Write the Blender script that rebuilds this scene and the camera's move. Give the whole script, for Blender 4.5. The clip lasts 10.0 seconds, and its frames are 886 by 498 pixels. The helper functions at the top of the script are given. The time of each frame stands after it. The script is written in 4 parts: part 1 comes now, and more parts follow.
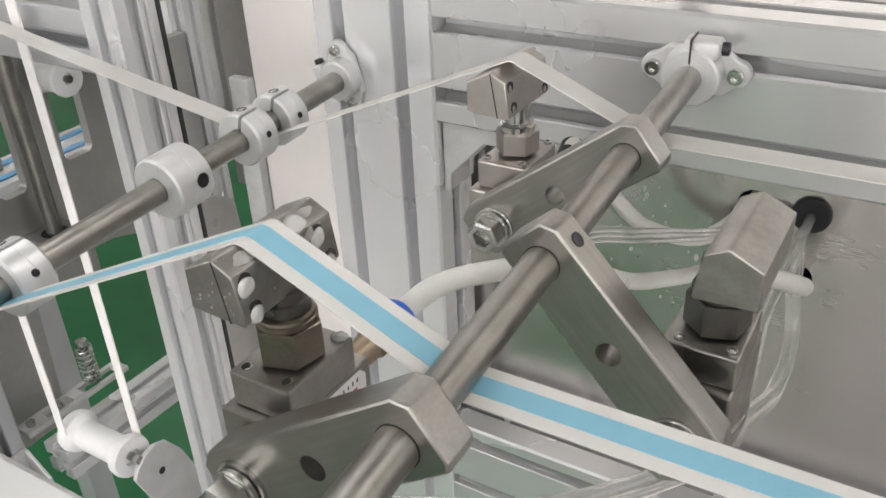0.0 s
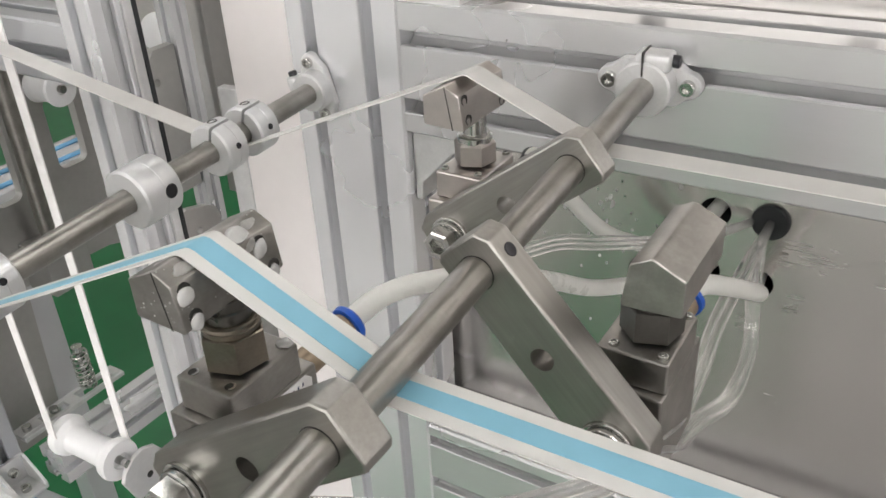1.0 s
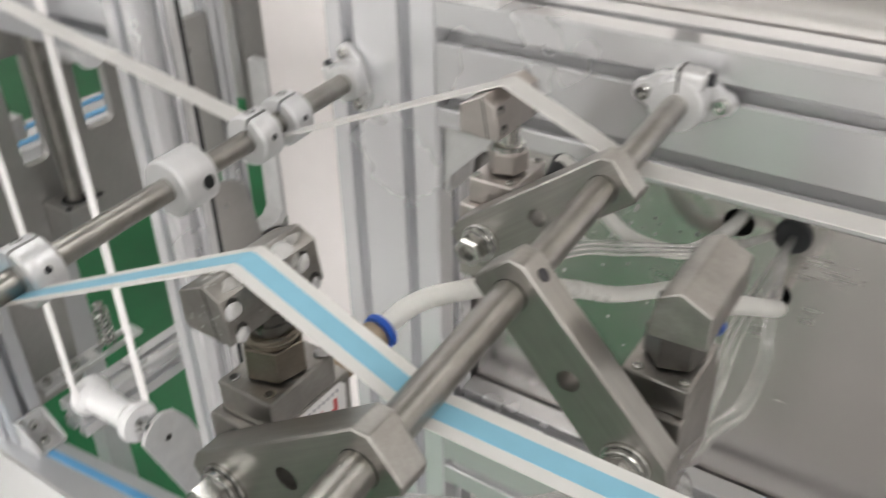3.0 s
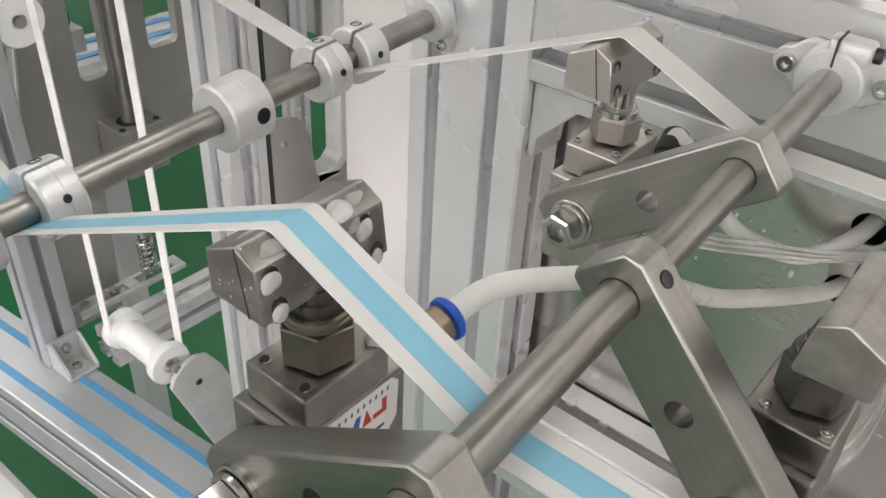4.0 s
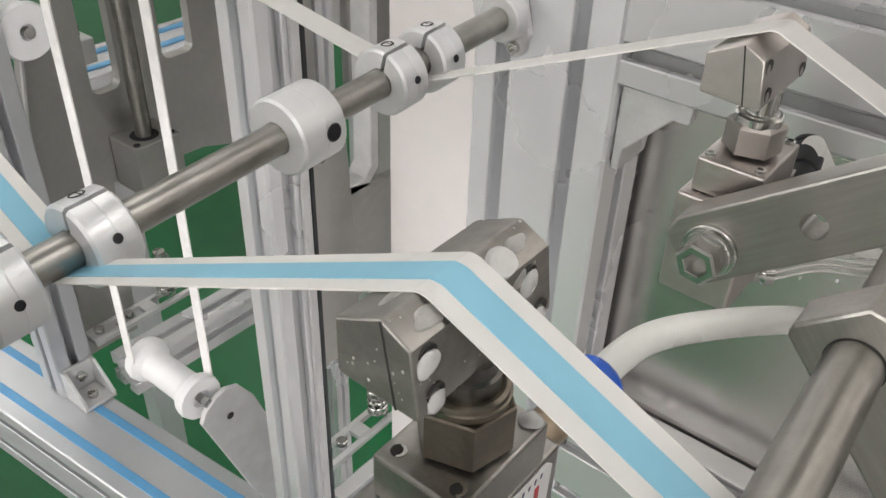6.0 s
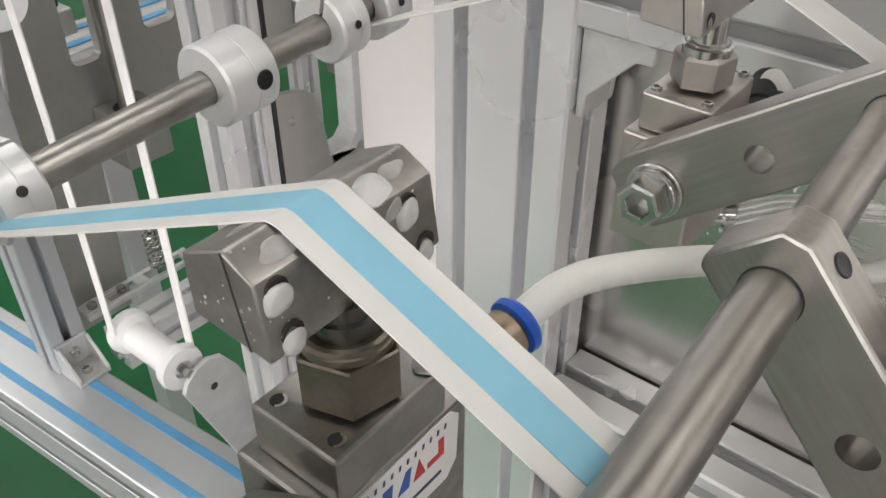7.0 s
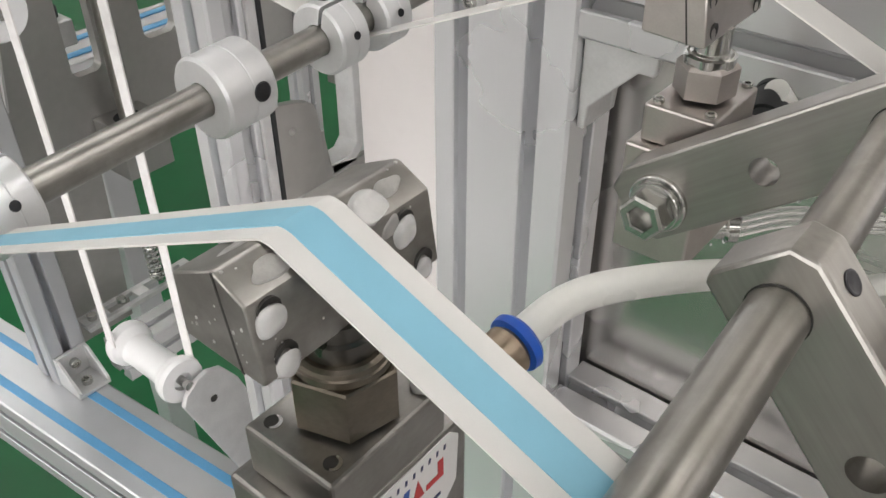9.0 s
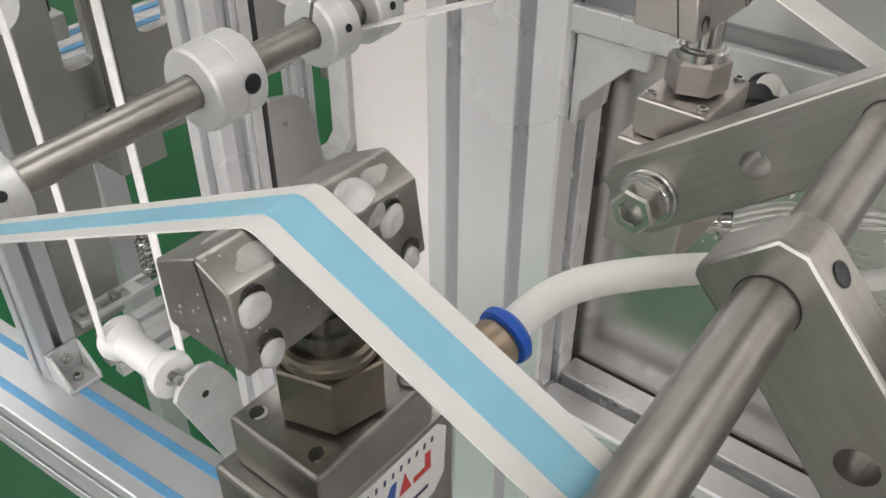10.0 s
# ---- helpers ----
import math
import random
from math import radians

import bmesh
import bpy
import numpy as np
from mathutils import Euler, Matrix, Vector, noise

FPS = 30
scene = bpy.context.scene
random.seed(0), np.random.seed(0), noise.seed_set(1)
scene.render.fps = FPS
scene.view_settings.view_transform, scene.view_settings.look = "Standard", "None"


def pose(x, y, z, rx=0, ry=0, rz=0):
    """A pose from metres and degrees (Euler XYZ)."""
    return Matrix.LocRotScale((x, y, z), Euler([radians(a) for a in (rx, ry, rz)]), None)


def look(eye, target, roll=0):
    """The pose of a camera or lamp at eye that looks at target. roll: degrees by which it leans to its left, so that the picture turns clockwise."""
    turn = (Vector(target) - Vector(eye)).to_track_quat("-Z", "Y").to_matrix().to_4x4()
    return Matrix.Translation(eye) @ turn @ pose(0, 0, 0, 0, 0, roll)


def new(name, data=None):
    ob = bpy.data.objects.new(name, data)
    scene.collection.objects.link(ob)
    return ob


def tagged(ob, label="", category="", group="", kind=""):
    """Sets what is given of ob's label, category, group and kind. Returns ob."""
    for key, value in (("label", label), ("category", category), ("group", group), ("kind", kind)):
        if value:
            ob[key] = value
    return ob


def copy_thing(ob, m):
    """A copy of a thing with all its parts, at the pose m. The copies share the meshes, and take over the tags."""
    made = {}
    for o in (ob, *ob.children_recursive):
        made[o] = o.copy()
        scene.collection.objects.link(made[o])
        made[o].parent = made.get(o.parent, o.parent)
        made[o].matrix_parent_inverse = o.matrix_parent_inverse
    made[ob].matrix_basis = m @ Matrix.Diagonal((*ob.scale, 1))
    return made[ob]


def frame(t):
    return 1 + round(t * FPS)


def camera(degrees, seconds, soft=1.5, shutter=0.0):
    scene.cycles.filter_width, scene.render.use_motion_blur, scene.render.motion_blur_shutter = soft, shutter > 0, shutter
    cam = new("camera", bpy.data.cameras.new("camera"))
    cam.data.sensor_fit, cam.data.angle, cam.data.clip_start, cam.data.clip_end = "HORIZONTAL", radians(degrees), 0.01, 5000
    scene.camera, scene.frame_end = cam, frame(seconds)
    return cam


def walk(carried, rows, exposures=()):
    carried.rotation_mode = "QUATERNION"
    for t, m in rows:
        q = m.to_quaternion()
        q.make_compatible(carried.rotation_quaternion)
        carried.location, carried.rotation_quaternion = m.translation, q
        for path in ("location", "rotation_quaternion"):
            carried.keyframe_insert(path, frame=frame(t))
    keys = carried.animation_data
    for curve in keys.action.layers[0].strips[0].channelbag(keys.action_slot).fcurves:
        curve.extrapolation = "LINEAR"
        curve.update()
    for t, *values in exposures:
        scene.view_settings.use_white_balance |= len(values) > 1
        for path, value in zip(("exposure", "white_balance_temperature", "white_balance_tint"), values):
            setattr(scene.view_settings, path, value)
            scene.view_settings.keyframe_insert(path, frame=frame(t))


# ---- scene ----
cam = camera(54.4, 10.0, shutter=0.5)
PATH = [
    (0, (0.0163, 0.0231, 1.3850), (-0.9043, 1.4836, 0.3752), -2.74),
    (0.5, (0.0264, 0.0274, 1.3904), (-0.9251, 1.4737, 0.3891), -3.60),
    (1, (0.0399, 0.0275, 1.3908), (-0.9010, 1.4818, 0.3909), -3.25),
    (1.5, (0.0479, 0.0230, 1.3943), (-0.8925, 1.4860, 0.4066), -3.18),
    (2, (0.0595, 0.0156, 1.4008), (-0.8719, 1.4890, 0.4201), -2.95),
    (2.5, (0.0588, 0.0148, 1.4008), (-0.8442, 1.5079, 0.4235), -2.28),
    (3, (0.0324, 0.0251, 1.4131), (-0.9061, 1.4236, 0.3345), -0.96),
    (3.2, (0.0180, 0.0357, 1.4053), (-0.9381, 1.3644, 0.2563), 1.26),
    (4.3, (-0.0075, 0.0631, 1.3776), (-1.0078, 1.3449, 0.2130), 3.29),
    (4.5, (-0.0060, 0.0555, 1.3706), (-1.0114, 1.3253, 0.1973), 2.86),
    (5, (-0.0469, 0.0431, 1.3663), (-0.9733, 1.3676, 0.1883), 3.43),
    (5.2, (-0.0621, 0.0506, 1.3641), (-1.0278, 1.3808, 0.2248), 2.88),
    (6.3, (-0.0648, 0.0784, 1.3632), (-1.0684, 1.3580, 0.1991), 1.76),
    (6.5, (-0.0581, 0.0818, 1.3573), (-1.0668, 1.3501, 0.1850), 1.29),
    (7, (-0.0483, 0.0968, 1.3490), (-1.0552, 1.3370, 0.1457), -0.13),
    (7.5, (-0.0509, 0.0976, 1.3479), (-1.0587, 1.3313, 0.1387), -0.71),
    (8, (-0.0512, 0.1008, 1.3458), (-1.0606, 1.3356, 0.1390), -0.58),
    (8.5, (-0.0504, 0.1007, 1.3464), (-1.0631, 1.3411, 0.1481), -0.46),
    (9, (-0.0504, 0.1004, 1.3479), (-1.0683, 1.3471, 0.1607), -0.35),
    (9.5, (-0.0509, 0.0994, 1.3478), (-1.0688, 1.3469, 0.1614), -0.22),
    (10, (-0.0495, 0.1013, 1.3460), (-1.0557, 1.3541, 0.1551), 0.15),
]
walk(cam, [(t, look(eye, target, roll)) for t, eye, target, roll in PATH])

# ---- light ----
world = bpy.data.worlds.new("world")
scene.world = world
world.use_nodes = True
world.node_tree.nodes["Background"].inputs[0].default_value = (1, 1, 1, 1)
world.node_tree.nodes["Background"].inputs[1].default_value = 0.25
scene.view_settings.exposure = 0.0


# ---- materials ----
def material(name, color, rough=0.5, metal=0.0, grain=0.08, scale=60.0, bump=0.0, stretch=(1, 1, 1), wear=0.06, spread=0.0, coat=0.0, trans=0.0, ior=1.45, spec=0.5, brush=0.0, haze=0.0):
    m = bpy.data.materials.new(name)
    m.use_nodes = True
    n, l = m.node_tree.nodes, m.node_tree.links
    b = n["Principled BSDF"]
    b.inputs["Metallic"].default_value = metal
    b.inputs["Coat Weight"].default_value = coat
    b.inputs["Transmission Weight"].default_value = trans
    b.inputs["IOR"].default_value = ior
    b.inputs["Specular IOR Level"].default_value = spec
    co = n.new("ShaderNodeTexCoord")
    mp = n.new("ShaderNodeMapping")
    mp.inputs["Scale"].default_value = stretch
    l.new(co.outputs["Object"], mp.inputs["Vector"])
    fine = n.new("ShaderNodeTexNoise")
    fine.inputs["Scale"].default_value = scale * 12
    fine.inputs["Detail"].default_value = 5
    big = n.new("ShaderNodeTexNoise")
    big.inputs["Scale"].default_value = scale
    big.inputs["Detail"].default_value = 4
    l.new(mp.outputs[0], fine.inputs["Vector"])
    l.new(co.outputs["Object"], big.inputs["Vector"])
    mix = n.new("ShaderNodeMix")
    mix.data_type = "RGBA"
    mix.inputs[6].default_value = (*[c * (1 - grain) for c in color], 1)
    mix.inputs[7].default_value = (*[min(1, c * (1 + grain)) for c in color], 1)
    l.new(fine.outputs["Fac"], mix.inputs[0])
    ramp = n.new("ShaderNodeMapRange")
    ramp.inputs[1].default_value, ramp.inputs[2].default_value = 0.35, 0.7
    ramp.inputs[3].default_value, ramp.inputs[4].default_value = 1 + wear, 1 - wear
    l.new(big.outputs["Fac"], ramp.inputs[0])
    mul = n.new("ShaderNodeMix")
    mul.data_type, mul.blend_type = "RGBA", "MULTIPLY"
    mul.inputs[0].default_value = 1
    l.new(mix.outputs[2], mul.inputs[6])
    l.new(ramp.outputs[0], mul.inputs[7])
    out = mul.outputs[2]
    if spread:
        info = n.new("ShaderNodeObjectInfo")
        rr = n.new("ShaderNodeMapRange")
        rr.inputs[3].default_value, rr.inputs[4].default_value = 1 - spread, 1 + spread
        l.new(info.outputs["Random"], rr.inputs[0])
        m2 = n.new("ShaderNodeMix")
        m2.data_type, m2.blend_type = "RGBA", "MULTIPLY"
        m2.inputs[0].default_value = 1
        l.new(out, m2.inputs[6])
        l.new(rr.outputs[0], m2.inputs[7])
        out = m2.outputs[2]
    if haze:
        # dried pale film in loose patches
        film_noise = n.new("ShaderNodeTexNoise")
        film_noise.inputs["Scale"].default_value = 130
        film_noise.inputs["Detail"].default_value = 7
        film_noise.inputs["Roughness"].default_value = 0.65
        l.new(co.outputs["Object"], film_noise.inputs["Vector"])
        fr = n.new("ShaderNodeMapRange")
        fr.inputs[1].default_value, fr.inputs[2].default_value = 0.48, 0.72
        fr.inputs[4].default_value = haze
        l.new(film_noise.outputs["Fac"], fr.inputs[0])
        m3 = n.new("ShaderNodeMix")
        m3.data_type = "RGBA"
        m3.inputs[7].default_value = (0.50, 0.49, 0.47, 1)
        l.new(fr.outputs[0], m3.inputs[0])
        l.new(out, m3.inputs[6])
        out = m3.outputs[2]
        mm = n.new("ShaderNodeMath")
        mm.operation = "MULTIPLY_ADD"
        l.new(fr.outputs[0], mm.inputs[0])
        mm.inputs[1].default_value, mm.inputs[2].default_value = -0.8, metal
        l.new(mm.outputs[0], b.inputs["Metallic"])
    l.new(out, b.inputs["Base Color"])
    rg = n.new("ShaderNodeMapRange")
    rg.inputs[3].default_value, rg.inputs[4].default_value = max(0.02, rough - 0.08), min(1, rough + 0.08)
    l.new(big.outputs["Fac"], rg.inputs[0])
    if brush:
        add = n.new("ShaderNodeMath")
        add.operation = "MULTIPLY_ADD"
        l.new(fine.outputs["Fac"], add.inputs[0])
        add.inputs[1].default_value = brush
        l.new(rg.outputs[0], add.inputs[2])
        sub = n.new("ShaderNodeMath")
        sub.operation = "SUBTRACT"
        sub.use_clamp = True
        l.new(add.outputs[0], sub.inputs[0])
        sub.inputs[1].default_value = brush / 2
        l.new(sub.outputs[0], b.inputs["Roughness"])
    else:
        l.new(rg.outputs[0], b.inputs["Roughness"])
    if bump:
        bp = n.new("ShaderNodeBump")
        bp.inputs["Strength"].default_value = bump
        bp.inputs["Distance"].default_value = 0.0005
        l.new(fine.outputs["Fac"], bp.inputs["Height"])
        l.new(bp.outputs[0], b.inputs["Normal"])
    return m


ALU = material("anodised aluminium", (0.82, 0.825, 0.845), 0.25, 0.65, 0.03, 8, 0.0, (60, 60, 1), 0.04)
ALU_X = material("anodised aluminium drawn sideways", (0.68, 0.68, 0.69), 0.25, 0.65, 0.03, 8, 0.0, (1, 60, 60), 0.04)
ALU_DULL = material("dull anodised aluminium", (0.58, 0.59, 0.61), 0.36, 0.65, 0.04, 8, 0.05, (1, 60, 60), 0.06)
ALU_CAST = material("cast aluminium", (0.66, 0.66, 0.66), 0.5, 0.6, 0.08, 60, 0.12)
ALU_TURNED = material("turned aluminium", (0.68, 0.685, 0.69), 0.36, 0.5, 0.05, 40, 0.08, (1, 30, 1))
STEEL_ROD = material("worn steel shaft", (0.300, 0.290, 0.268), 0.33, 1.0, 0.16, 60, 0.10, (1.5, 0.06, 1.5), 0.14, brush=0.16, haze=0.20)
STEEL_PLATE = material("nickel plated steel", (0.37, 0.359, 0.335), 0.36, 1.0, 0.18, 40, 0.05, (0.06, 1.3, 1.6), 0.06, brush=0.11, haze=0.03)
GUN_STEEL = material("bare machined steel", (0.32, 0.308, 0.288), 0.36, 1.0, 0.12, 60, 0.02, (1.2, 0.4, 1.2), 0.18, brush=0.14, haze=0.30)
# gun steel again, with a bright pinkish reflection put into its colour
GUN_LIT = material("machined steel lightened for a pinkish reflection", (0.50, 0.465, 0.44), 0.34, 1.0, 0.08, 60, 0.03, (2, 0.5, 2), 0.10, brush=0.10, haze=0.10)
NUT_STEEL = material("tarnished brown steel", (0.20, 0.175, 0.14), 0.36, 1.0, 0.16, 60, 0.06, (1, 1, 2), 0.2, brush=0.18, haze=0.12)
# also colours one nut, as its dark reflection
NECK = material("dark steel of necks and a shade-dark nut", (0.14, 0.135, 0.125), 0.30, 1.0, 0.12, 60, 0.0)
BOLT_STEEL = material("zinc plated bolt steel", (0.52, 0.52, 0.50), 0.17, 1.0, 0.1, 80, 0.0)
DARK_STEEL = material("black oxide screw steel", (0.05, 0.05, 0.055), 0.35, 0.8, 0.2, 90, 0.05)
ALU_BRIGHT = material("polished aluminium", (0.62, 0.62, 0.62), 0.42, 0.9, 0.05, 10, 0.03, (1, 40, 40), 0.08)
PANEL = material("brushed stainless sheet", (0.58, 0.56, 0.54), 0.25, 1.0, 0.02, 14, 0.0, (0.12, 4, 4), 0.03, brush=0.035)
COVER = material("white painted sheet", (0.96, 0.915, 0.905), 0.30, 0.1, 0.03, 6, 0.02, wear=0.02)
PLATE_GREY = material("grey anodised plate", (0.43, 0.425, 0.41), 0.38, 0.8, 0.08, 10, 0.04)
WHITE_PLASTIC = material("white acetal plastic", (0.86, 0.86, 0.87), 0.32, 0.0, 0.02, 30, 0.02, wear=0.03)
TUBE_WHITE = material("milky nylon tube", (0.80, 0.80, 0.76), 0.3, 0.0, 0.03, 40, 0.0, wear=0.03)
TAPE_WHITE = material("white woven tape", (0.68, 0.67, 0.65), 0.65, 0.0, 0.05, 80, 0.10, (3, 20, 3), 0.03)
TAPE_BLUE = material("light blue tape stripe", (0.24, 0.50, 0.64), 0.55, 0.0, 0.05, 80, 0.08, (3, 20, 3), 0.03)
CORD_WHITE = material("white elastic cord", (0.86, 0.84, 0.84), 0.7, 0.0, 0.05, 100, 0.2)
BLUE_STRIP = material("blue slot cover strip", (0.13, 0.38, 0.66), 0.35, 0.0, 0.08, 30, 0.03)
BLUE_RING = material("blue plastic release ring", (0.02, 0.11, 0.55), 0.3, 0.0, 0.05, 60, 0.0)
BRASS = material("dull brass fitting", (0.34, 0.27, 0.20), 0.42, 0.75, 0.1, 60, 0.05)
GLUE = material("white wet glue", (0.88, 0.88, 0.87), 0.06, 0.0, 0.04, 260, 0.0, wear=0.08, coat=1.0, trans=0.5)
GLUE_FILM = material("thin dried glue film", (0.66, 0.65, 0.63), 0.35, 0.0, 0.12, 260, 0.1, wear=0.2, trans=0.6)
RUBBER = material("black rubber grommet", (0.02, 0.022, 0.024), 0.55, 0.0, 0.15, 80, 0.1)
# dark colour standing for the shade in holes and cuts; seams use it too
HOLE_DARK = material("dark tone for holes and gaps", (0.05, 0.048, 0.045), 0.5, 0.5, 0.1, 80)
CABLE = material("clear cable jacket", (0.95, 0.95, 0.94), 0.04, 0.0, 0.02, 60, 0.0, wear=0.02, coat=1.0, trans=0.90, ior=1.42)
FLOOR = material("green epoxy floor", (0.006, 0.095, 0.030), 0.34, 0.0, 0.10, 1.3, 0.05, wear=0.3, spec=0.35)
CONCRETE = material("unseen grey floor paint", (0.245, 0.238, 0.232), 0.4, 0.0, 0.06, 1.3, 0.05, wear=0.12)
WALL = material("pale painted wall", (0.74, 0.73, 0.72), 0.7, 0.0, 0.03, 1, 0.03)
RED = material("red print", (0.55, 0.04, 0.04), 0.4)
NAVY = material("dark print", (0.02, 0.03, 0.10), 0.4)
LABEL = material("white printed label", (0.80, 0.79, 0.78), 0.35, 0.0, 0.02, 40)
BLUE_DARK = material("blue print", (0.03, 0.10, 0.40), 0.4)


def glow(name, strength):
    m = bpy.data.materials.new(name)
    m.use_nodes = True
    b = m.node_tree.nodes["Principled BSDF"]
    b.inputs["Emission Color"].default_value = (0.98, 0.948, 0.925, 1)
    b.inputs["Emission Strength"].default_value = strength
    return m


LAMP = glow("lit lamp diffuser", 8.8)
# glow of invented windows: strong to the south, weak to the east
FILL_GLOW = glow("fill light pane", 3.9)
FILL_GLOW_WEAK = glow("weak fill light pane", 1.3)


# ---- building helpers ----
def soften(me, degrees=16):
    me.polygons.foreach_set("use_smooth", [True] * len(me.polygons))
    me.set_sharp_from_angle(angle=radians(degrees))


def part(name, bm, mat, parent=None, label="", at=None, smooth=True):
    bmesh.ops.recalc_face_normals(bm, faces=bm.faces)
    me = bpy.data.meshes.new(name)
    bm.to_mesh(me)
    bm.free()
    me.materials.append(mat)
    if smooth:
        soften(me)
    ob = new(name, me)
    if at is not None:
        ob.matrix_world = at
    if parent is not None:
        ob.parent = parent
    if label:
        tagged(ob, label)
    return ob


def thing(name, label, category, group="", at=None, kind=""):
    ob = new(name)
    ob.empty_display_size = 0.02
    if at is not None:
        ob.matrix_world = at
    return tagged(ob, label, category, group, kind)


def box(lo, hi, bevel=0.0, seg=2):
    bm = bmesh.new()
    bmesh.ops.create_cube(bm, size=1)
    s = [h - l for l, h in zip(lo, hi)]
    c = [(h + l) / 2 for l, h in zip(lo, hi)]
    for v in bm.verts:
        v.co = Vector([v.co[i] * s[i] + c[i] for i in range(3)])
    if bevel:
        bmesh.ops.bevel(bm, geom=bm.edges[:], offset=min(bevel, min(s) * 0.45), segments=seg, affect="EDGES", profile=0.5)
    return bm


def prism(outline, lo, hi, axis="y", bevel=0.0, seg=2):
    """A plate: an outline in the other two axes, from lo to hi along one."""
    bm = bmesh.new()
    put = {"y": lambda a, b, c: (a, c, b), "x": lambda a, b, c: (c, a, b), "z": lambda a, b, c: (a, b, c)}[axis]
    low = [bm.verts.new(put(a, b, lo)) for a, b in outline]
    high = [bm.verts.new(put(a, b, hi)) for a, b in outline]
    bm.faces.new(low), bm.faces.new(high)
    for i in range(len(low)):
        j = (i + 1) % len(low)
        bm.faces.new((low[i], low[j], high[j], high[i]))
    bmesh.ops.recalc_face_normals(bm, faces=bm.faces)
    if bevel:
        bmesh.ops.bevel(bm, geom=bm.edges[:], offset=bevel, segments=seg, affect="EDGES", profile=0.5)
    return bm


def lathe(rings, axis="y", n=40, start=0.0):
    """A turned body: rings of (place along the axis, radius)."""
    bm = bmesh.new()
    put = {"y": lambda a, b, c: (a, c, b), "x": lambda a, b, c: (c, a, b), "z": lambda a, b, c: (a, b, c)}[axis]
    rows = []
    for p, r in rings:
        rows.append([bm.verts.new(put(r * math.cos(start + 2 * math.pi * k / n), r * math.sin(start + 2 * math.pi * k / n), p)) for k in range(n)])
    for a, b in zip(rows, rows[1:]):
        for k in range(n):
            bm.faces.new((a[k], a[(k + 1) % n], b[(k + 1) % n], b[k]))
    if rings[0] [1] > 1e-6:
        bm.faces.new(rows[0])
    if rings[-1][1] > 1e-6:
        bm.faces.new(rows[-1])
    return bm


def shift(bm, m):
    bmesh.ops.transform(bm, matrix=m, verts=bm.verts[:])
    return bm


def join(*bms):
    out = bms[0]
    for b in bms[1:]:
        me = bpy.data.meshes.new("join")
        b.to_mesh(me)
        b.free()
        out.from_mesh(me)
        bpy.data.meshes.remove(me)
    return out


def pipe(points, radius, n=24, steps=12):
    """A round tube along a smooth line through the points."""
    pts = [Vector(p) for p in points]
    full = [pts[0] * 2 - pts[1]] + pts + [pts[-1] * 2 - pts[-2]]
    line = []
    for i in range(1, len(full) - 2):
        p0, p1, p2, p3 = full[i - 1:i + 3]
        for k in range(steps):
            t = k / steps
            line.append(0.5 * ((2 * p1) + (p2 - p0) * t + (2 * p0 - 5 * p1 + 4 * p2 - p3) * t * t + (3 * p1 - p0 - 3 * p2 + p3) * t ** 3))
    line.append(pts[-1])
    bm = bmesh.new()
    rows, side = [], None
    for i, p in enumerate(line):
        d = (line[min(i + 1, len(line) - 1)] - line[max(i - 1, 0)]).normalized()
        side = (d.orthogonal() if side is None else side - d * side.dot(d)).normalized()
        up = d.cross(side)
        rows.append([bm.verts.new(p + radius * (math.cos(2 * math.pi * k / n) * side + math.sin(2 * math.pi * k / n) * up)) for k in range(n)])
    for a, b in zip(rows, rows[1:]):
        for k in range(n):
            bm.faces.new((a[k], a[(k + 1) % n], b[(k + 1) % n], b[k]))
    bm.faces.new(rows[0]), bm.faces.new(rows[-1])
    return bm


def profile(w, h, slots_x=(), slots_y=(), open_w=0.0085):
    """The outline of an extruded profile of w by h, with undercut slots in its faces.
    slots_x: centres of slots in the two faces across h; slots_y: in the two faces across w."""
    deep = 0.33 * min(w, h)

    def side(a, b, centres):
        d = (Vector(b) - Vector(a))
        length = d.length
        d.normalize()
        inn = Vector((-d.y, d.x))
        out = [Vector(a) + d * 0.0015]
        for c in sorted(centres):
            for s, q in ((-0.5 * open_w - 0.0006, 0), (-0.5 * open_w, 0.0006), (-0.5 * open_w, 0.0042), (-0.5 * open_w - 0.0035, 0.0046), (-0.5 * open_w - 0.0030, 0.0075),
                         (-0.3 * open_w, deep), (0.3 * open_w, deep), (0.5 * open_w + 0.0030, 0.0075), (0.5 * open_w + 0.0035, 0.0046), (0.5 * open_w, 0.0042), (0.5 * open_w, 0.0006), (0.5 * open_w + 0.0006, 0)):
                out.append(Vector(a) + d * (c + s) + inn * q)
        out.append(Vector(a) + d * (length - 0.0015))
        return out
    sx2, sy2 = [w - c for c in slots_x], [h - c for c in slots_y]
    return [tuple(p) for p in side((0, 0), (w, 0), slots_x) + side((w, 0), (w, h), slots_y) + side((w, h), (0, h), sx2) + side((0, h), (0, 0), sy2)]


def extrusion(name, label, lo, w, h, length, axis, slots_x, slots_y, mat):
    """An extruded rail or post with its low corner at lo. axis z: w along x, h along y; axis x: w along y, h along z."""
    out = profile(w, h, slots_x, slots_y)
    if axis == "z":
        bm = prism([(lo[0] + a, lo[1] + b) for a, b in out], lo[2], lo[2] + length, "z")
    else:
        bm = prism([(lo[1] + a, lo[2] + b) for a, b in out], lo[0], lo[0] + length, "x")
    ob = part(name, bm, mat)
    return tagged(ob, label, "profile" if "post" not in name else "post", kind="structure")


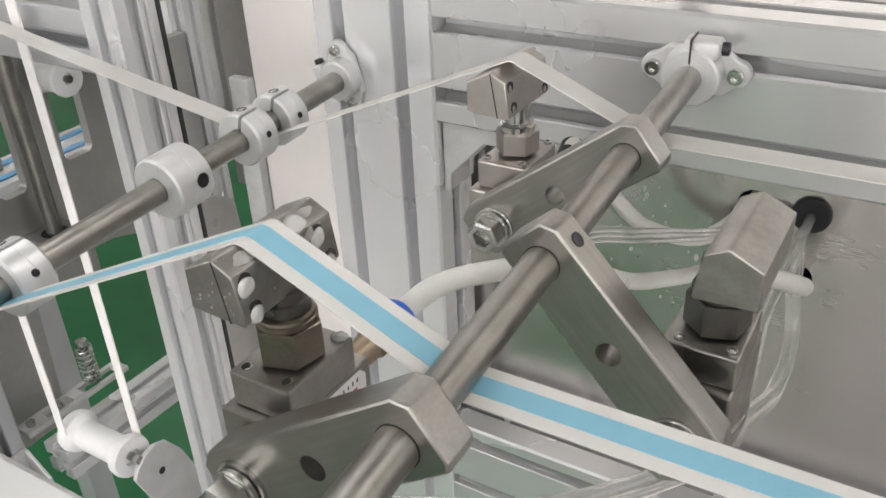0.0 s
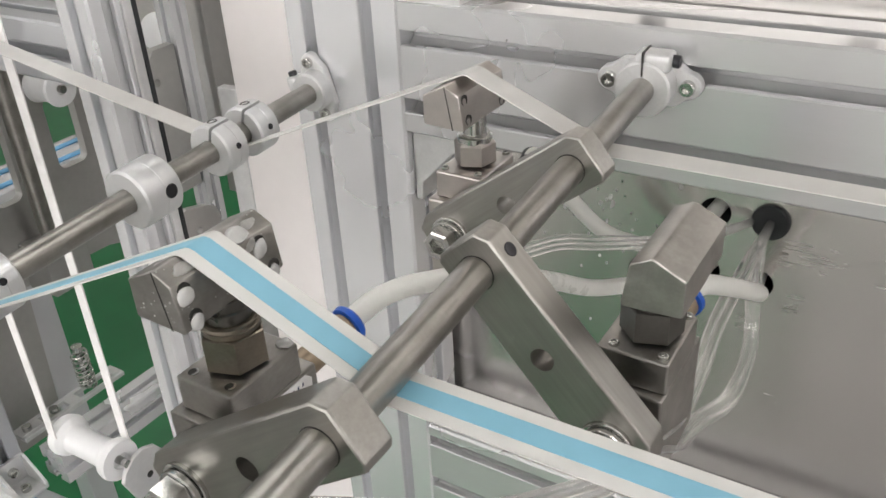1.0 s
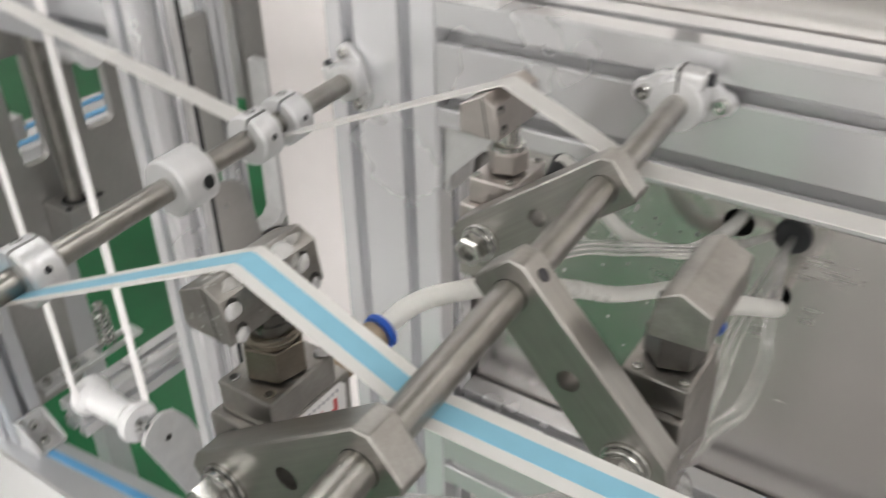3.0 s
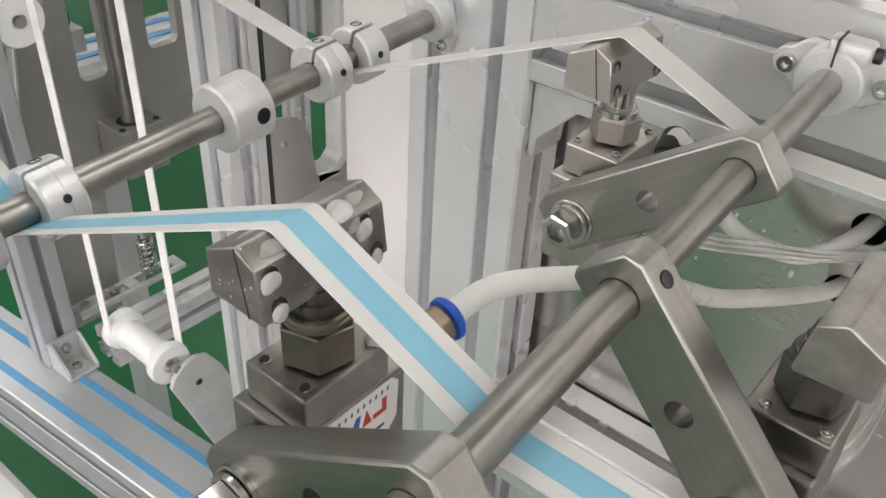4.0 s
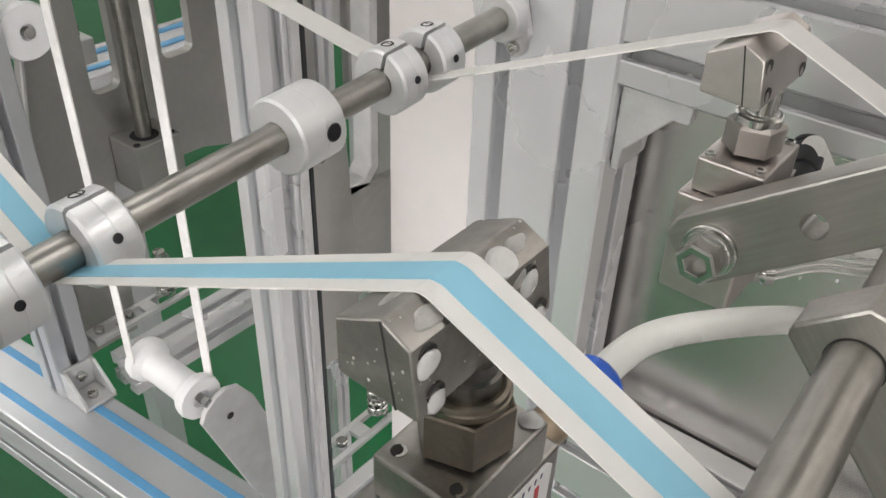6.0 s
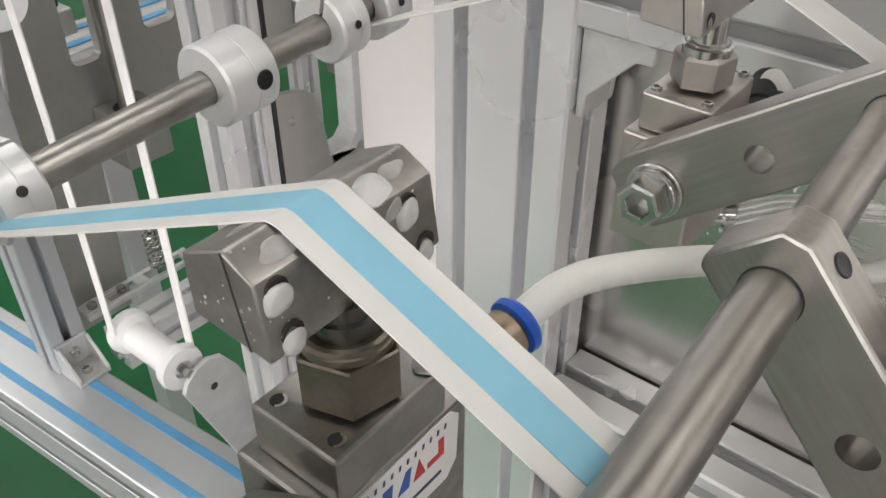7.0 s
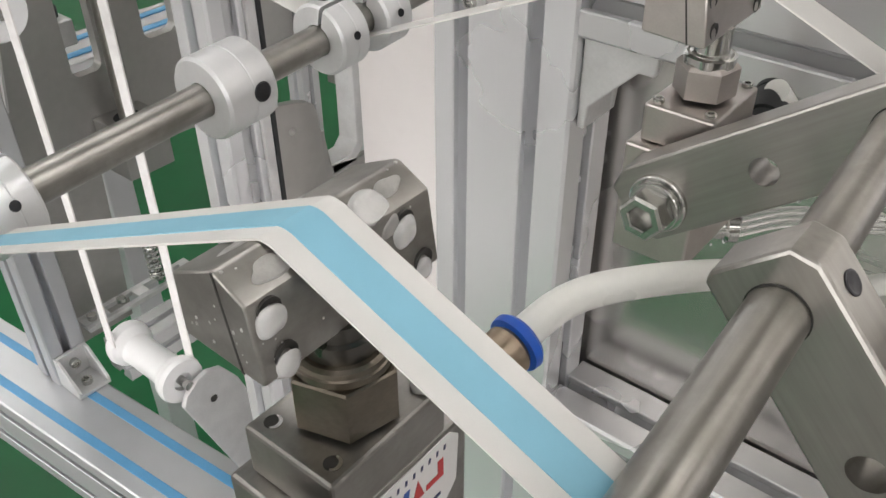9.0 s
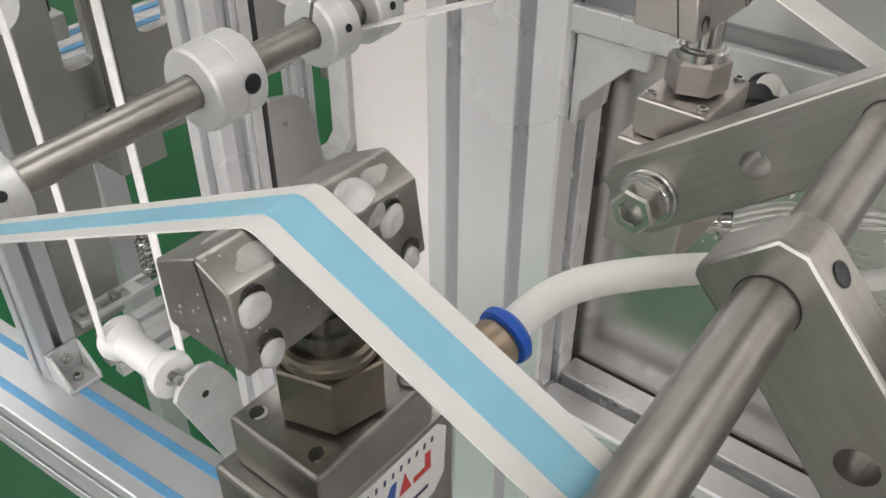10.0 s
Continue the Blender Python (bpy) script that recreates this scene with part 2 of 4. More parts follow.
# ---- room ----
def room():
    # second box: unseen green lane, added so the steel panel reflects green
    f = part("floor", join(box((-7, 0.0, -0.1), (-0.70, 8, 0.0)), box((-0.95, -5, -0.1), (-0.36, 0.0, 0.0))), FLOOR, smooth=False)
    tagged(f, "glossy green epoxy factory floor with an unseen lane added for green reflections", "floor", kind="structure")
    # unseen grey floor, added to limit green bounce on posts and brackets
    g = part("floor_grey_unseen", join(box((-0.70, 0.0, -0.1), (6, 8, 0.0)), box((-0.36, -5, -0.1), (6, 0.0, 0.0)), box((-7, -5, -0.1), (-0.95, 0.0, 0.0))), CONCRETE, smooth=False)
    tagged(g, "unseen grey floor added to keep green bounce off the metal", "floor", kind="structure")
    for name, lo, hi in (("wall_north", (-7.2, 8, 0), (6.2, 8.2, 3.4)), ("wall_west", (-7.2, -5, 0), (-7, 8, 3.4))):
        tagged(part(name, box(lo, hi), WALL, smooth=False), "plain pale painted workshop wall", "wall", kind="structure")
    tagged(part("ceiling", box((-7.2, -5.2, 3.4), (6.2, 8.2, 3.5)), WALL, smooth=False), "plain pale workshop ceiling", "ceiling", kind="structure")
    # two walls with a band of glowing windows, unseen and added as fill light
    for name, along, where, a, b in (("wall_south", "x", -5.2, -7.2, 6.2), ("wall_east", "y", 6.0, -5.0, 8.0)):
        def slab(p, q, z0, z1, d0=0.0, d1=0.2):
            return box((p, where + d0, z0), (q, where + d1, z1)) if along == "x" else box((where + d0, p, z0), (where + d1, q, z1))
        n = 5
        step = (b - a) / n
        wall = [slab(a, b, 0, 0.9), slab(a, b, 2.9, 3.4)] + [slab(a + k * step - (0.25 if k else 0), a + k * step + (0.25 if k < n else 0), 0.9, 2.9) for k in range(n + 1)]
        tagged(part(name, join(*wall), WALL, smooth=False), "pale painted workshop wall with a band of added fill light windows", "wall", kind="structure")
        for k in range(n):
            p, q = a + k * step + 0.25, a + (k + 1) * step - 0.25
            win = thing("window_%d" % (k + 1 + (n if along == "y" else 0)), "unseen glowing window added as fill light for upright faces", "window", kind="structure")
            part("window_frame", join(slab(p, q, 0.9, 0.95, 0.07, 0.14), slab(p, q, 2.85, 2.9, 0.07, 0.14), slab(p, p + 0.05, 0.95, 2.85, 0.07, 0.14), slab(q - 0.05, q, 0.95, 2.85, 0.07, 0.14)), WALL, win)
            part("pane", slab(p + 0.05, q - 0.05, 0.95, 2.85, 0.10, 0.105), FILL_GLOW if along == "x" else FILL_GLOW_WEAK, win)
    first = None
    for x in (-4.2, -1.4, 1.4, 4.2):
        for y in (-3.4, -1.2, 1.0, 3.2, 5.4):
            m = pose(x, y, 3.33)
            if first is None:
                first = thing("ceiling_light", "long white ceiling light with a lit diffuser", "ceiling light", "ceiling lights", m)
                part("housing", box((-0.75, -0.17, 0.02), (0.75, 0.17, 0.07), 0.004), WALL, first)
                part("diffuser", box((-0.74, -0.16, 0.0), (0.74, 0.16, 0.019), 0.004), LAMP, first)
            else:
                copy_thing(first, m)


room()


# ---- machine frame ----
def frame_parts():
    extrusion("post_1", "tall silver aluminium slotted profile post beside the steel panel", (-0.306, 0.406, 0.0), 0.080, 0.040, 1.97, "z", (0.0175, 0.0585), (0.020,), ALU)
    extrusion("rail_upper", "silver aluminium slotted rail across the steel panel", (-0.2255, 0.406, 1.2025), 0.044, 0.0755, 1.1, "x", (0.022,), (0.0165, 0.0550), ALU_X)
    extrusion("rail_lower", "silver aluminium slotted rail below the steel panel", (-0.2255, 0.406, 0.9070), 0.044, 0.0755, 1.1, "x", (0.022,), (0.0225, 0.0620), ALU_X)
    extrusion("post_2", "silver aluminium slotted post in front of the cord roller", (-0.436, 0.349, 0.0), 0.030, 0.030, 1.97, "z", (0.015,), (0.015,), ALU)
    # legs beyond the view carry the long rails
    for k, (x, y, z) in enumerate(((0.60, 0.063, 1.1995), (-1.15, 0.063, 1.1995), (0.83, 0.408, 0.909), (-1.40, 0.25, 0.6195))):
        extrusion("post_%d" % (k + 5), "silver aluminium leg under the machine frame", (x, y, 0.0), 0.040, 0.040, z, "z", (0.020,), (0.020,), ALU)


frame_parts()


def panels():
    # steel sheet with round cable holes
    holes = ((-0.029, 1.169), (-0.058, 1.168), (-0.031, 1.130), (-0.060, 1.131))
    for name, z0, z1, cut in (("panel_lower", 0.93, 1.24, holes), ("panel_upper", 1.262, 1.75, ((-0.002, 1.2955), (-0.101, 1.2945)))):
        bm = bmesh.new()
        x0, x1 = -0.245, 0.87
        loops = []
        for s in (0.4515, 0.4535):
            rim = [bm.verts.new((x, s, z)) for x, z in ((x0, z0), (x1, z0), (x1, z1), (x0, z1))]
            edges = [bm.edges.new((rim[i], rim[(i + 1) % 4])) for i in range(4)]
            rings = []
            for cx, cz in cut:
                ring = [bm.verts.new((cx + 0.0085 * math.cos(2 * math.pi * k / 28), s, cz + 0.0085 * math.sin(2 * math.pi * k / 28))) for k in range(28)]
                edges += [bm.edges.new((ring[i], ring[(i + 1) % 28])) for i in range(28)]
                rings.append(ring)
            bmesh.ops.triangle_fill(bm, edges=edges, use_beauty=True)
            loops.append([rim] + rings)
        for a, b in zip(*loops):
            for i in range(len(a)):
                j = (i + 1) % len(a)
                bm.faces.new((a[i], a[j], b[j], b[i]))
        ob = part(name, bm, PANEL, smooth=False)
        tagged(ob, "brushed stainless steel sheet with round cable holes", "panel", kind="structure")
    # added backing: its near-black colour stands for the shade behind the cable holes
    tagged(part("panel_dark_backing", box((-0.2255, 0.50, 0.75), (0.87, 0.503, 1.8)), DARK_STEEL, smooth=False), "dark sheet added behind the steel sheet for the darkness in its holes", "panel", kind="structure")
    tagged(part("panel_cover", box((-0.400, 0.4475, 0.70), (-0.3075, 0.4505, 1.85), 0.0008), COVER), "white painted sheet metal cover beside the post", "panel", kind="structure")


panels()


# ---- shafts ----
R0, R1 = Vector((-0.0755, 0.147, 1.2435)), Vector((-0.0832, 0.392, 1.2535))
RDIR = (R1 - R0).normalized()
RTURN = Vector((0, 1, 0)).rotation_difference(RDIR).to_matrix().to_4x4()
L0, L1 = Vector((-0.278, 0.105, 1.2090)), Vector((-0.283, 0.405, 1.2228))
LTURN = Vector((0, 1, 0)).rotation_difference((L1 - L0).normalized()).to_matrix().to_4x4()


def on_left(y):
    return L0 + (L1 - L0) * ((y - L0.y) / (L1.y - L0.y))


def on_right(y):
    return R0 + (R1 - R0) * ((y - R0.y) / (R1.y - R0.y))


def hex_bolt(parent, at, r=0.0072, length=0.0075, label="hexagon bolt with a socket"):
    """A hexagon head with a recessed centre on a spring washer and a flat washer; its axis is y, its head towards -y."""
    rings = [(0, r), (-length + 0.0008, r), (-length, r * 0.88), (-length, r * 0.60), (-length + 0.0005, r * 0.55), (-length * 0.3, r * 0.52), (-length * 0.3, 0.0)]
    head = lathe(rings, "y", 6, 0.25)
    b = part("bolt", head, BOLT_STEEL, parent, label, at @ pose(0, -0.0042, 0), smooth=False)
    part("spring_washer", lathe([(0.0024, r * 0.60), (0.0024, r * 1.06), (0.0020, r * 1.10), (0.0006, r * 1.10), (0.0002, r * 1.06), (0.0002, r * 0.8)], "y", 36), BOLT_STEEL, b)
    part("washer", lathe([(0.0042, r * 0.6), (0.0042, r * 1.26), (0.0029, r * 1.26), (0.0026, r * 1.20), (0.0026, r * 0.8)], "y", 36), BOLT_STEEL, b)
    return b


def socket_screw(parent, at, r=0.0034, length=0.004, mat=BOLT_STEEL, name="screw"):
    bm = lathe([(0, r), (-length + 0.0005, r), (-length, r * 0.86), (-length, r * 0.55), (-length * 0.35, r * 0.5), (-length * 0.35, 0.0)], "y", 24)
    return part(name, bm, mat, parent, "", at)


def collar(parent_at, r, length, slit, turn, label):
    """A shaft collar; origin in the middle of its near face, axis +y."""
    th = thing("shaft_collar", label, "shaft collar", "collars on the shaft", parent_at)
    gap = 0.0009 if slit else 0.0
    n = 56
    bm = bmesh.new()
    rows = []
    prof = ((0, 0.0063), (0, r - 0.0010), (0.0010, r), (length * 0.52, r), (length * 0.52 + 0.0004, r - 0.0003), (length * 0.52 + 0.0008, r), (length - 0.001, r), (length, r - 0.001), (length, 0.0063))
    for y, rad in prof:
        row = []
        for k in range(n + 1):
            a = radians(turn) + (gap / rad) + (2 * math.pi - 2 * gap / rad) * k / n
            row.append(bm.verts.new((rad * math.cos(a), y, rad * math.sin(a))))
        rows.append(row)
    for a, b in zip(rows, rows[1:] + rows[:1]):
        for k in range(n):
            bm.faces.new((a[k], a[k + 1], b[k + 1], b[k]))
    if slit:
        bm.faces.new([row[0] for row in rows]), bm.faces.new([row[-1] for row in rows])
    else:
        bmesh.ops.remove_doubles(bm, verts=bm.verts[:], dist=1e-6)
    part("ring", bm, ALU_TURNED, th)
    for da in ((-62,) if slit else (-60,)):
        a = radians(turn + da)
        rot = pose(0, length * (0.5 if slit else 0.66), 0) @ pose(0, 0, 0, 0, -math.degrees(a), 0) @ pose(r, 0, 0, 0, 0, -90)
        rr = 0.0015 if slit else 0.0032
        bm = lathe([(-0.0002, rr * 1.12), (-0.0005, rr), (0.0, rr * 0.9), (0.0015, rr * 0.5), (0.002, 0.0)], "y", 24)
        part("set_screw", shift(bm, rot @ pose(0, 0, 0, 0, 0, 180)), DARK_STEEL, th, "dark recessed set screw")
    if slit:
        a = radians(turn + 22)
        rot = pose(0, length / 2, 0) @ pose(0, 0, 0, 0, -math.degrees(a), 0) @ pose(r - 0.0012, 0, 0, 0, 0, 90)
        part("screw_pocket", shift(lathe([(-0.0011, 0.0028), (-0.0014, 0.0024), (-0.0010, 0.0016), (-0.0010, 0)], "y", 24), rot), HOLE_DARK, th, "screw pocket")
    return th


def flange(at, turn, label, size=1.0):
    """A shaft holder with two ears and a split ring; its back lies on y = 0, axis -y."""
    th = thing("shaft_holder", label, "shaft holder", "shaft holders", at)
    m = pose(0, 0, 0, 0, turn, 0) @ Matrix.Scale(size, 4)
    ear = []
    for k in range(10):
        a = -math.pi / 2 + math.pi * k / 9
        ear.append((0.0185 + 0.0062 * math.cos(a), 0.0062 * math.sin(a)))
    body = ear + [(0.0125, 0.0105), (-0.0125, 0.0105)] + [(-x, -z) for x, z in ear] + [(-0.0125, -0.0105), (0.0125, -0.0105)]
    part("base", shift(prism(body, -0.0055, 0.0, "y", 0.0006, 1), m), ALU_CAST, th)
    part("ring", shift(lathe([(-0.0056, 0.0135), (-0.0150, 0.0132), (-0.0160, 0.0122), (-0.0160, 0.0060), (-0.006, 0.0060)], "y", 48), m), ALU_CAST, th)
    part("clamp_lug", shift(box((-0.0040, -0.0150, 0.0085), (0.0125, -0.0045, 0.0172), 0.0022, 3), m), ALU_CAST, th)
    part("split", shift(box((-0.0004, -0.0164, 0.0068), (0.0004, -0.0050, 0.0178)), m), HOLE_DARK, th, "dark saw cut")
    part("clamp_screw", shift(lathe([(0.0112, 0.0030), (0.0150, 0.0030), (0.0155, 0.0024)], "x", 20), m @ pose(0, -0.0100, 0.0132)), DARK_STEEL, th, "black clamp screw")
    for s in (-1, 1):
        socket_screw(th, m @ pose(s * 0.0185, -0.0055, 0), 0.0036, 0.0034)
    return th


def shafts():
    th = thing("shaft", "polished steel shaft that carries the gluing heads", "shaft", "shafts", Matrix.Translation(R0) @ RTURN)
    part("rod", lathe([(-0.045, 0.0), (-0.045, 0.0060), (0.252, 0.0060), (0.252, 0.0)], "y", 48), STEEL_ROD, th)
    th2 = thing("shaft", "polished steel shaft that carries white metal collars", "shaft", "shafts", Matrix.Translation(L0) @ LTURN)
    part("rod", lathe([(-0.02, 0.0), (-0.02, 0.0060), (0.297, 0.0060), (0.297, 0.0)], "y", 48), STEEL_ROD, th2)
    flange(Matrix.Translation(on_right(0.4055)) @ RTURN, 0, "silver cast shaft holder bolted to the upper rail")
    flange(Matrix.Translation(on_left(0.4055)) @ LTURN, 256, "silver cast shaft holder bolted to the post", 0.86)
    collar(Matrix.Translation(on_left(0.2540)) @ LTURN, 0.0150, 0.0215, False, 66, "silver aluminium shaft collar with a dark set screw")
    collar(Matrix.Translation(on_left(0.3095)) @ LTURN, 0.0140, 0.0148, True, 74, "split silver aluminium shaft collar beside the white tape")
    collar(Matrix.Translation(on_left(0.3345)) @ LTURN, 0.0140, 0.0148, True, 74, "split silver aluminium shaft collar beside the white tape")
    collar(Matrix.Translation(on_left(0.1715)) @ LTURN, 0.0144, 0.0155, True, 84, "split silver aluminium shaft collar beside the blue tape")
    collar(Matrix.Translation(on_left(0.1385)) @ LTURN, 0.0150, 0.0160, True, 72, "split silver aluminium shaft collar beside the blue tape")


shafts()


# ---- gluing heads and their brackets ----
def bracket(y, angle, flip, label):
    """A clamp arm on the right shaft: a thick plate across the shaft, its arm at that angle."""
    c = on_right(y)
    base = pose(c.x, y, c.z, 0, -angle, 0)
    th = thing("clamp_bracket", label, "bracket", "clamp brackets", base)
    s = -1 if flip else 1
    out = [(-0.0112, -0.0085), (-0.0114, 0.0080), (-0.0095, 0.0105), (0.0765, 0.0108), (0.0830, 0.0055), (0.0820, -0.0100), (0.0755, -0.0138), (-0.0066, -0.0120)]
    out = [(u, s * v) for u, v in out]
    if not flip:
        out = out[::-1]
    bm = bmesh.new()
    hole = [(0.0350 + 0.0042 * math.cos(2 * math.pi * k / 24), 0.0042 * math.sin(2 * math.pi * k / 24)) for k in range(24)]
    loops = []
    for yy, ins in ((0.0, 0.0), (0.012, 0.0)):
        rim = [bm.verts.new((u, yy, v)) for u, v in out]
        ring = [bm.verts.new((u, yy, v)) for u, v in hole]
        edges = [bm.edges.new((q[i], q[(i + 1) % len(q)])) for q in (rim, ring) for i in range(len(q))]
        bmesh.ops.triangle_fill(bm, edges=edges, use_beauty=True)
        loops.append((rim, ring))
    for a, b in zip(*loops):
        for i in range(len(a)):
            j = (i + 1) % len(a)
            bm.faces.new((a[i], a[j], b[j], b[i]))
    bmesh.ops.recalc_face_normals(bm, faces=bm.faces)
    sharp = [e for e in bm.edges if len(e.link_faces) == 2 and e.calc_face_angle(0) > 0.3 and all((v.co.xz - Vector((0.0350, 0.0))).length > 0.006 for v in e.verts)]
    bmesh.ops.bevel(bm, geom=sharp, offset=0.0009, segments=2, affect="EDGES", profile=0.5)
    part("plate", bm, STEEL_PLATE, th)
    part("seat", lathe([(-0.0002, 0.0059), (-0.0002, 0.00635), (0.0003, 0.00635)], "y", 40), HOLE_DARK, th, "dark gap round the shaft")
    hex_bolt(th, pose(0.0695, 0.0, -0.0005 * s))
    if not flip:
        return th
    q = pose(0.0000, 0.006, -0.0122 * s) @ pose(0, 0, 0, 90 * s, 0, 0)
    part("clamp_screw", shift(lathe([(0.0004, 0.0025), (-0.0002, 0.0025), (-0.00025, 0.0021), (-0.0001, 0.0014), (-0.0001, 0)], "y", 24), q), DARK_STEEL, th, "dark recessed clamp screw")
    return th


bracket(0.1445, 180 + 36, False, "thick grey steel clamp bracket on the shaft")
bracket(0.3055, 180 + 38, False, "thick grey steel clamp bracket on the shaft")
bracket(0.2285, -48.5, True, "thick grey steel clamp bracket pointing down from the shaft")


def drop(parent, at, r, tall=1.12, thick=0.46):
    """A drop that sits on a face across local x and sags downwards."""
    bm = bmesh.new()
    bmesh.ops.create_icosphere(bm, subdivisions=4, radius=r)
    for v in bm.verts:
        sag = 1 - 0.16 * v.co.z / r
        v.co = Vector((v.co.x * thick * (1 - 0.35 * v.co.z / r), v.co.y * sag, v.co.z * tall)) + 0.16 * r * noise.noise_vector(v.co * (0.9 / r) + at.translation * 700)
    return part("glue_drop", shift(bm, at), GLUE, parent, "wet white glue drop")


def film(parent, at, w, h, seed):
    """A thin uneven smear of dried glue on a face across local x."""
    bm = bmesh.new()
    n = 40
    rim = []
    for k in range(n):
        a = 2 * math.pi * k / n
        q = 1 + 0.35 * noise.noise(Vector((0.9 * math.cos(a), 0.9 * math.sin(a), seed)))
        rim.append(bm.verts.new((0.0, w * q * math.cos(a), h * q * math.sin(a))))
    top = [bm.verts.new((0.00022, v.co.y * 0.82, v.co.z * 0.82)) for v in rim]
    for k in range(n):
        bm.faces.new((rim[k], rim[(k + 1) % n], top[(k + 1) % n], top[k]))
    bm.faces.new(top)
    return part("glue_smear", shift(bm, at), GLUE_FILM, parent, "dried pale glue smear")


def glue_gun(at, label, drops, tag, ring=None, near=-0.0205, far=0.0220, lift=0.0, side=1, tip=None, nut=None):
    """A gluing head; origin on its axis at the top of the valve block, long side along y."""
    # the head with a black plug gets the steel with painted reflection
    steel = GUN_LIT if ring else GUN_STEEL
    th = thing("glue_head", label, "gluing head", "gluing heads", at)
    # nozzle block with a ridge and chamfered ends
    zx = [(-0.0155, 0.0245), (-0.0155, 0.0372), (-0.0050, 0.0424), (-0.0040, 0.0424), (0.0025, 0.0390), (0.0046, 0.0242), (0.0038, 0.0232), (-0.0145, 0.0240)]
    bm = prism([(side * x, z + lift) for x, z in zx], near, far, "y", 0.0005, 2)
    part("nozzle_block", bm, steel, th)
    seam = [(-0.0012, 0.0234), (-0.0007, 0.0234), (-0.0041, 0.0422), (-0.0046, 0.0422)]
    if side > 0:
        part("nozzle_seam", prism([(side * x, z + lift) for x, z in seam], near - 0.00012, near + 0.001, "y"), HOLE_DARK, th, "thin dark seam")
    if ring:
        part("neck", lathe([(0.0100, 0.0062), (0.0142, 0.0062), (0.0146, 0.0054), (0.0246 + lift, 0.0054)], "z", 40), BOLT_STEEL, th, "bare steel neck")
        part("nut", lathe([(0.0008, 0.0080), (0.0012, 0.0096), (0.0102, 0.0096), (0.0114, 0.0086), (0.0118, 0.0078)], "z", 6, 0.3), steel, th, "hexagonal union nut", smooth=False)
        part("nut_collar", lathe([(0.0110, 0.0079), (0.0136, 0.0079), (0.0142, 0.0070)], "z", 40), BOLT_STEEL, th)
    else:
        part("neck", lathe([(0.0150, 0.0070), (0.0205, 0.0070), (0.0210, 0.0062), (0.0243 + lift, 0.0062)], "z", 40), NECK, th, "dark neck")
        part("nut", lathe([(0.0008, 0.0094), (0.0012, 0.0108), (0.0126, 0.0108), (0.0130, 0.0103)], "z", 6, 0.3), nut or NUT_STEEL, th, "tarnished hexagonal union nut, painted shade-dark on the untaped head", smooth=False)
        part("nut_collar", lathe([(0.0127, 0.0088), (0.0133, 0.0088), (0.0135, 0.0094), (0.0150, 0.0094), (0.0153, 0.0090), (0.0163, 0.0088), (0.0168, 0.0080)], "z", 40), nut or NUT_STEEL, th)
    part("valve_block", box((-0.0115 if side > 0 else -0.0135, -0.0160, -0.0125), (0.0115, 0.0155, 0.0), 0.0008), steel, th)
    part("valve_body", box((-0.0145, -0.0195, -0.0520), (0.0115, 0.0225, -0.0127), 0.0010), steel, th)
    for x, y in ((-0.0078, -0.0118), (0.0078, -0.0118), (0.0078, 0.0125), (-0.0078, 0.0125)):
        if not drops:
            head = lathe([(0.0, 0.0018), (0.0011, 0.0018), (0.0014, 0.0014), (0.0014, 0.0010), (0.0006, 0.0009), (0.0006, 0.0)], "z", 20)
            part("screw", shift(head, pose(x * 1.08, y * 1.08, 0)), BOLT_STEEL, th, "shiny socket screw")
            continue
        # block is solid here: dark disc paints the hole's shade, crescent its glint
        hole = part("screw_hole", shift(lathe([(0.00012, 0.0018), (0.00014, 0.0)], "z", 24), pose(x, y, 0)), HOLE_DARK, th, "flat dark disc for the shade in a screw hole")
        part("thread", shift(prism([(0.0018 * math.cos(radians(a)), 0.0018 * math.sin(radians(a))) for a in range(-90, 100, 15)] + [(0.0010 * math.cos(radians(a)), 0.0013 * math.sin(radians(a))) for a in range(90, -100, -15)], 0.00015, 0.00028, "z"), pose(x, y, 0, 0, 0, 20)), BOLT_STEEL, hole, "bright crescent for the glint in a screw hole")
    # nozzle outlets with glue
    spots = ((near + 0.0040, 0.0362, 0.0034), (near + 0.0050, 0.0272, 0.0029), (far - 0.0075, 0.0358, 0.0033), (far - 0.0042, 0.0262, 0.0026))
    for y, z, r in spots:
        face = 0.0025 + (0.0390 - z) * 0.142
        z += lift
        part("nozzle_hole", shift(lathe([(-0.0003, 0.0024), (0.0003, 0.0024), (0.0002, 0.0019), (-0.0004, 0)], "x", 24), pose(side * face, y, z, 0, 0, 0)), HOLE_DARK, th)
        if drops:
            drop(th, pose(face + 0.0001, y, z - 0.0020, 0, 8, 0), r * 0.92)
    if drops:
        drop(th, pose(-0.0002, 0.0090, 0.0404, 0, -62, 0), 0.0042, 0.8, 0.26)
        film(th, pose(-0.0003, -0.0122, 0.0406, 0, -62, 0), 0.0042, 0.0022, 1.0)
        film(th, pose(-0.0012, 0.0152, 0.0411, 0, -62, 0), 0.0034, 0.0018, 2.0)
        film(th, pose(0.0031, 0.0110, 0.0362, 0, 8, 0), 0.0022, 0.0030, 3.0)
        film(th, pose(-0.0090, -0.0100, 0.0405, 0, -64 - 52, 0), 0.0060, 0.0016, 4.0)
        drop(th, pose(0.0085, 0.0128, 0.0005, 0, 90, 0), 0.0028, 1.0)
        # fine glue spatter on the faces of the block
        rng = random.Random(11)
        bm = bmesh.new()
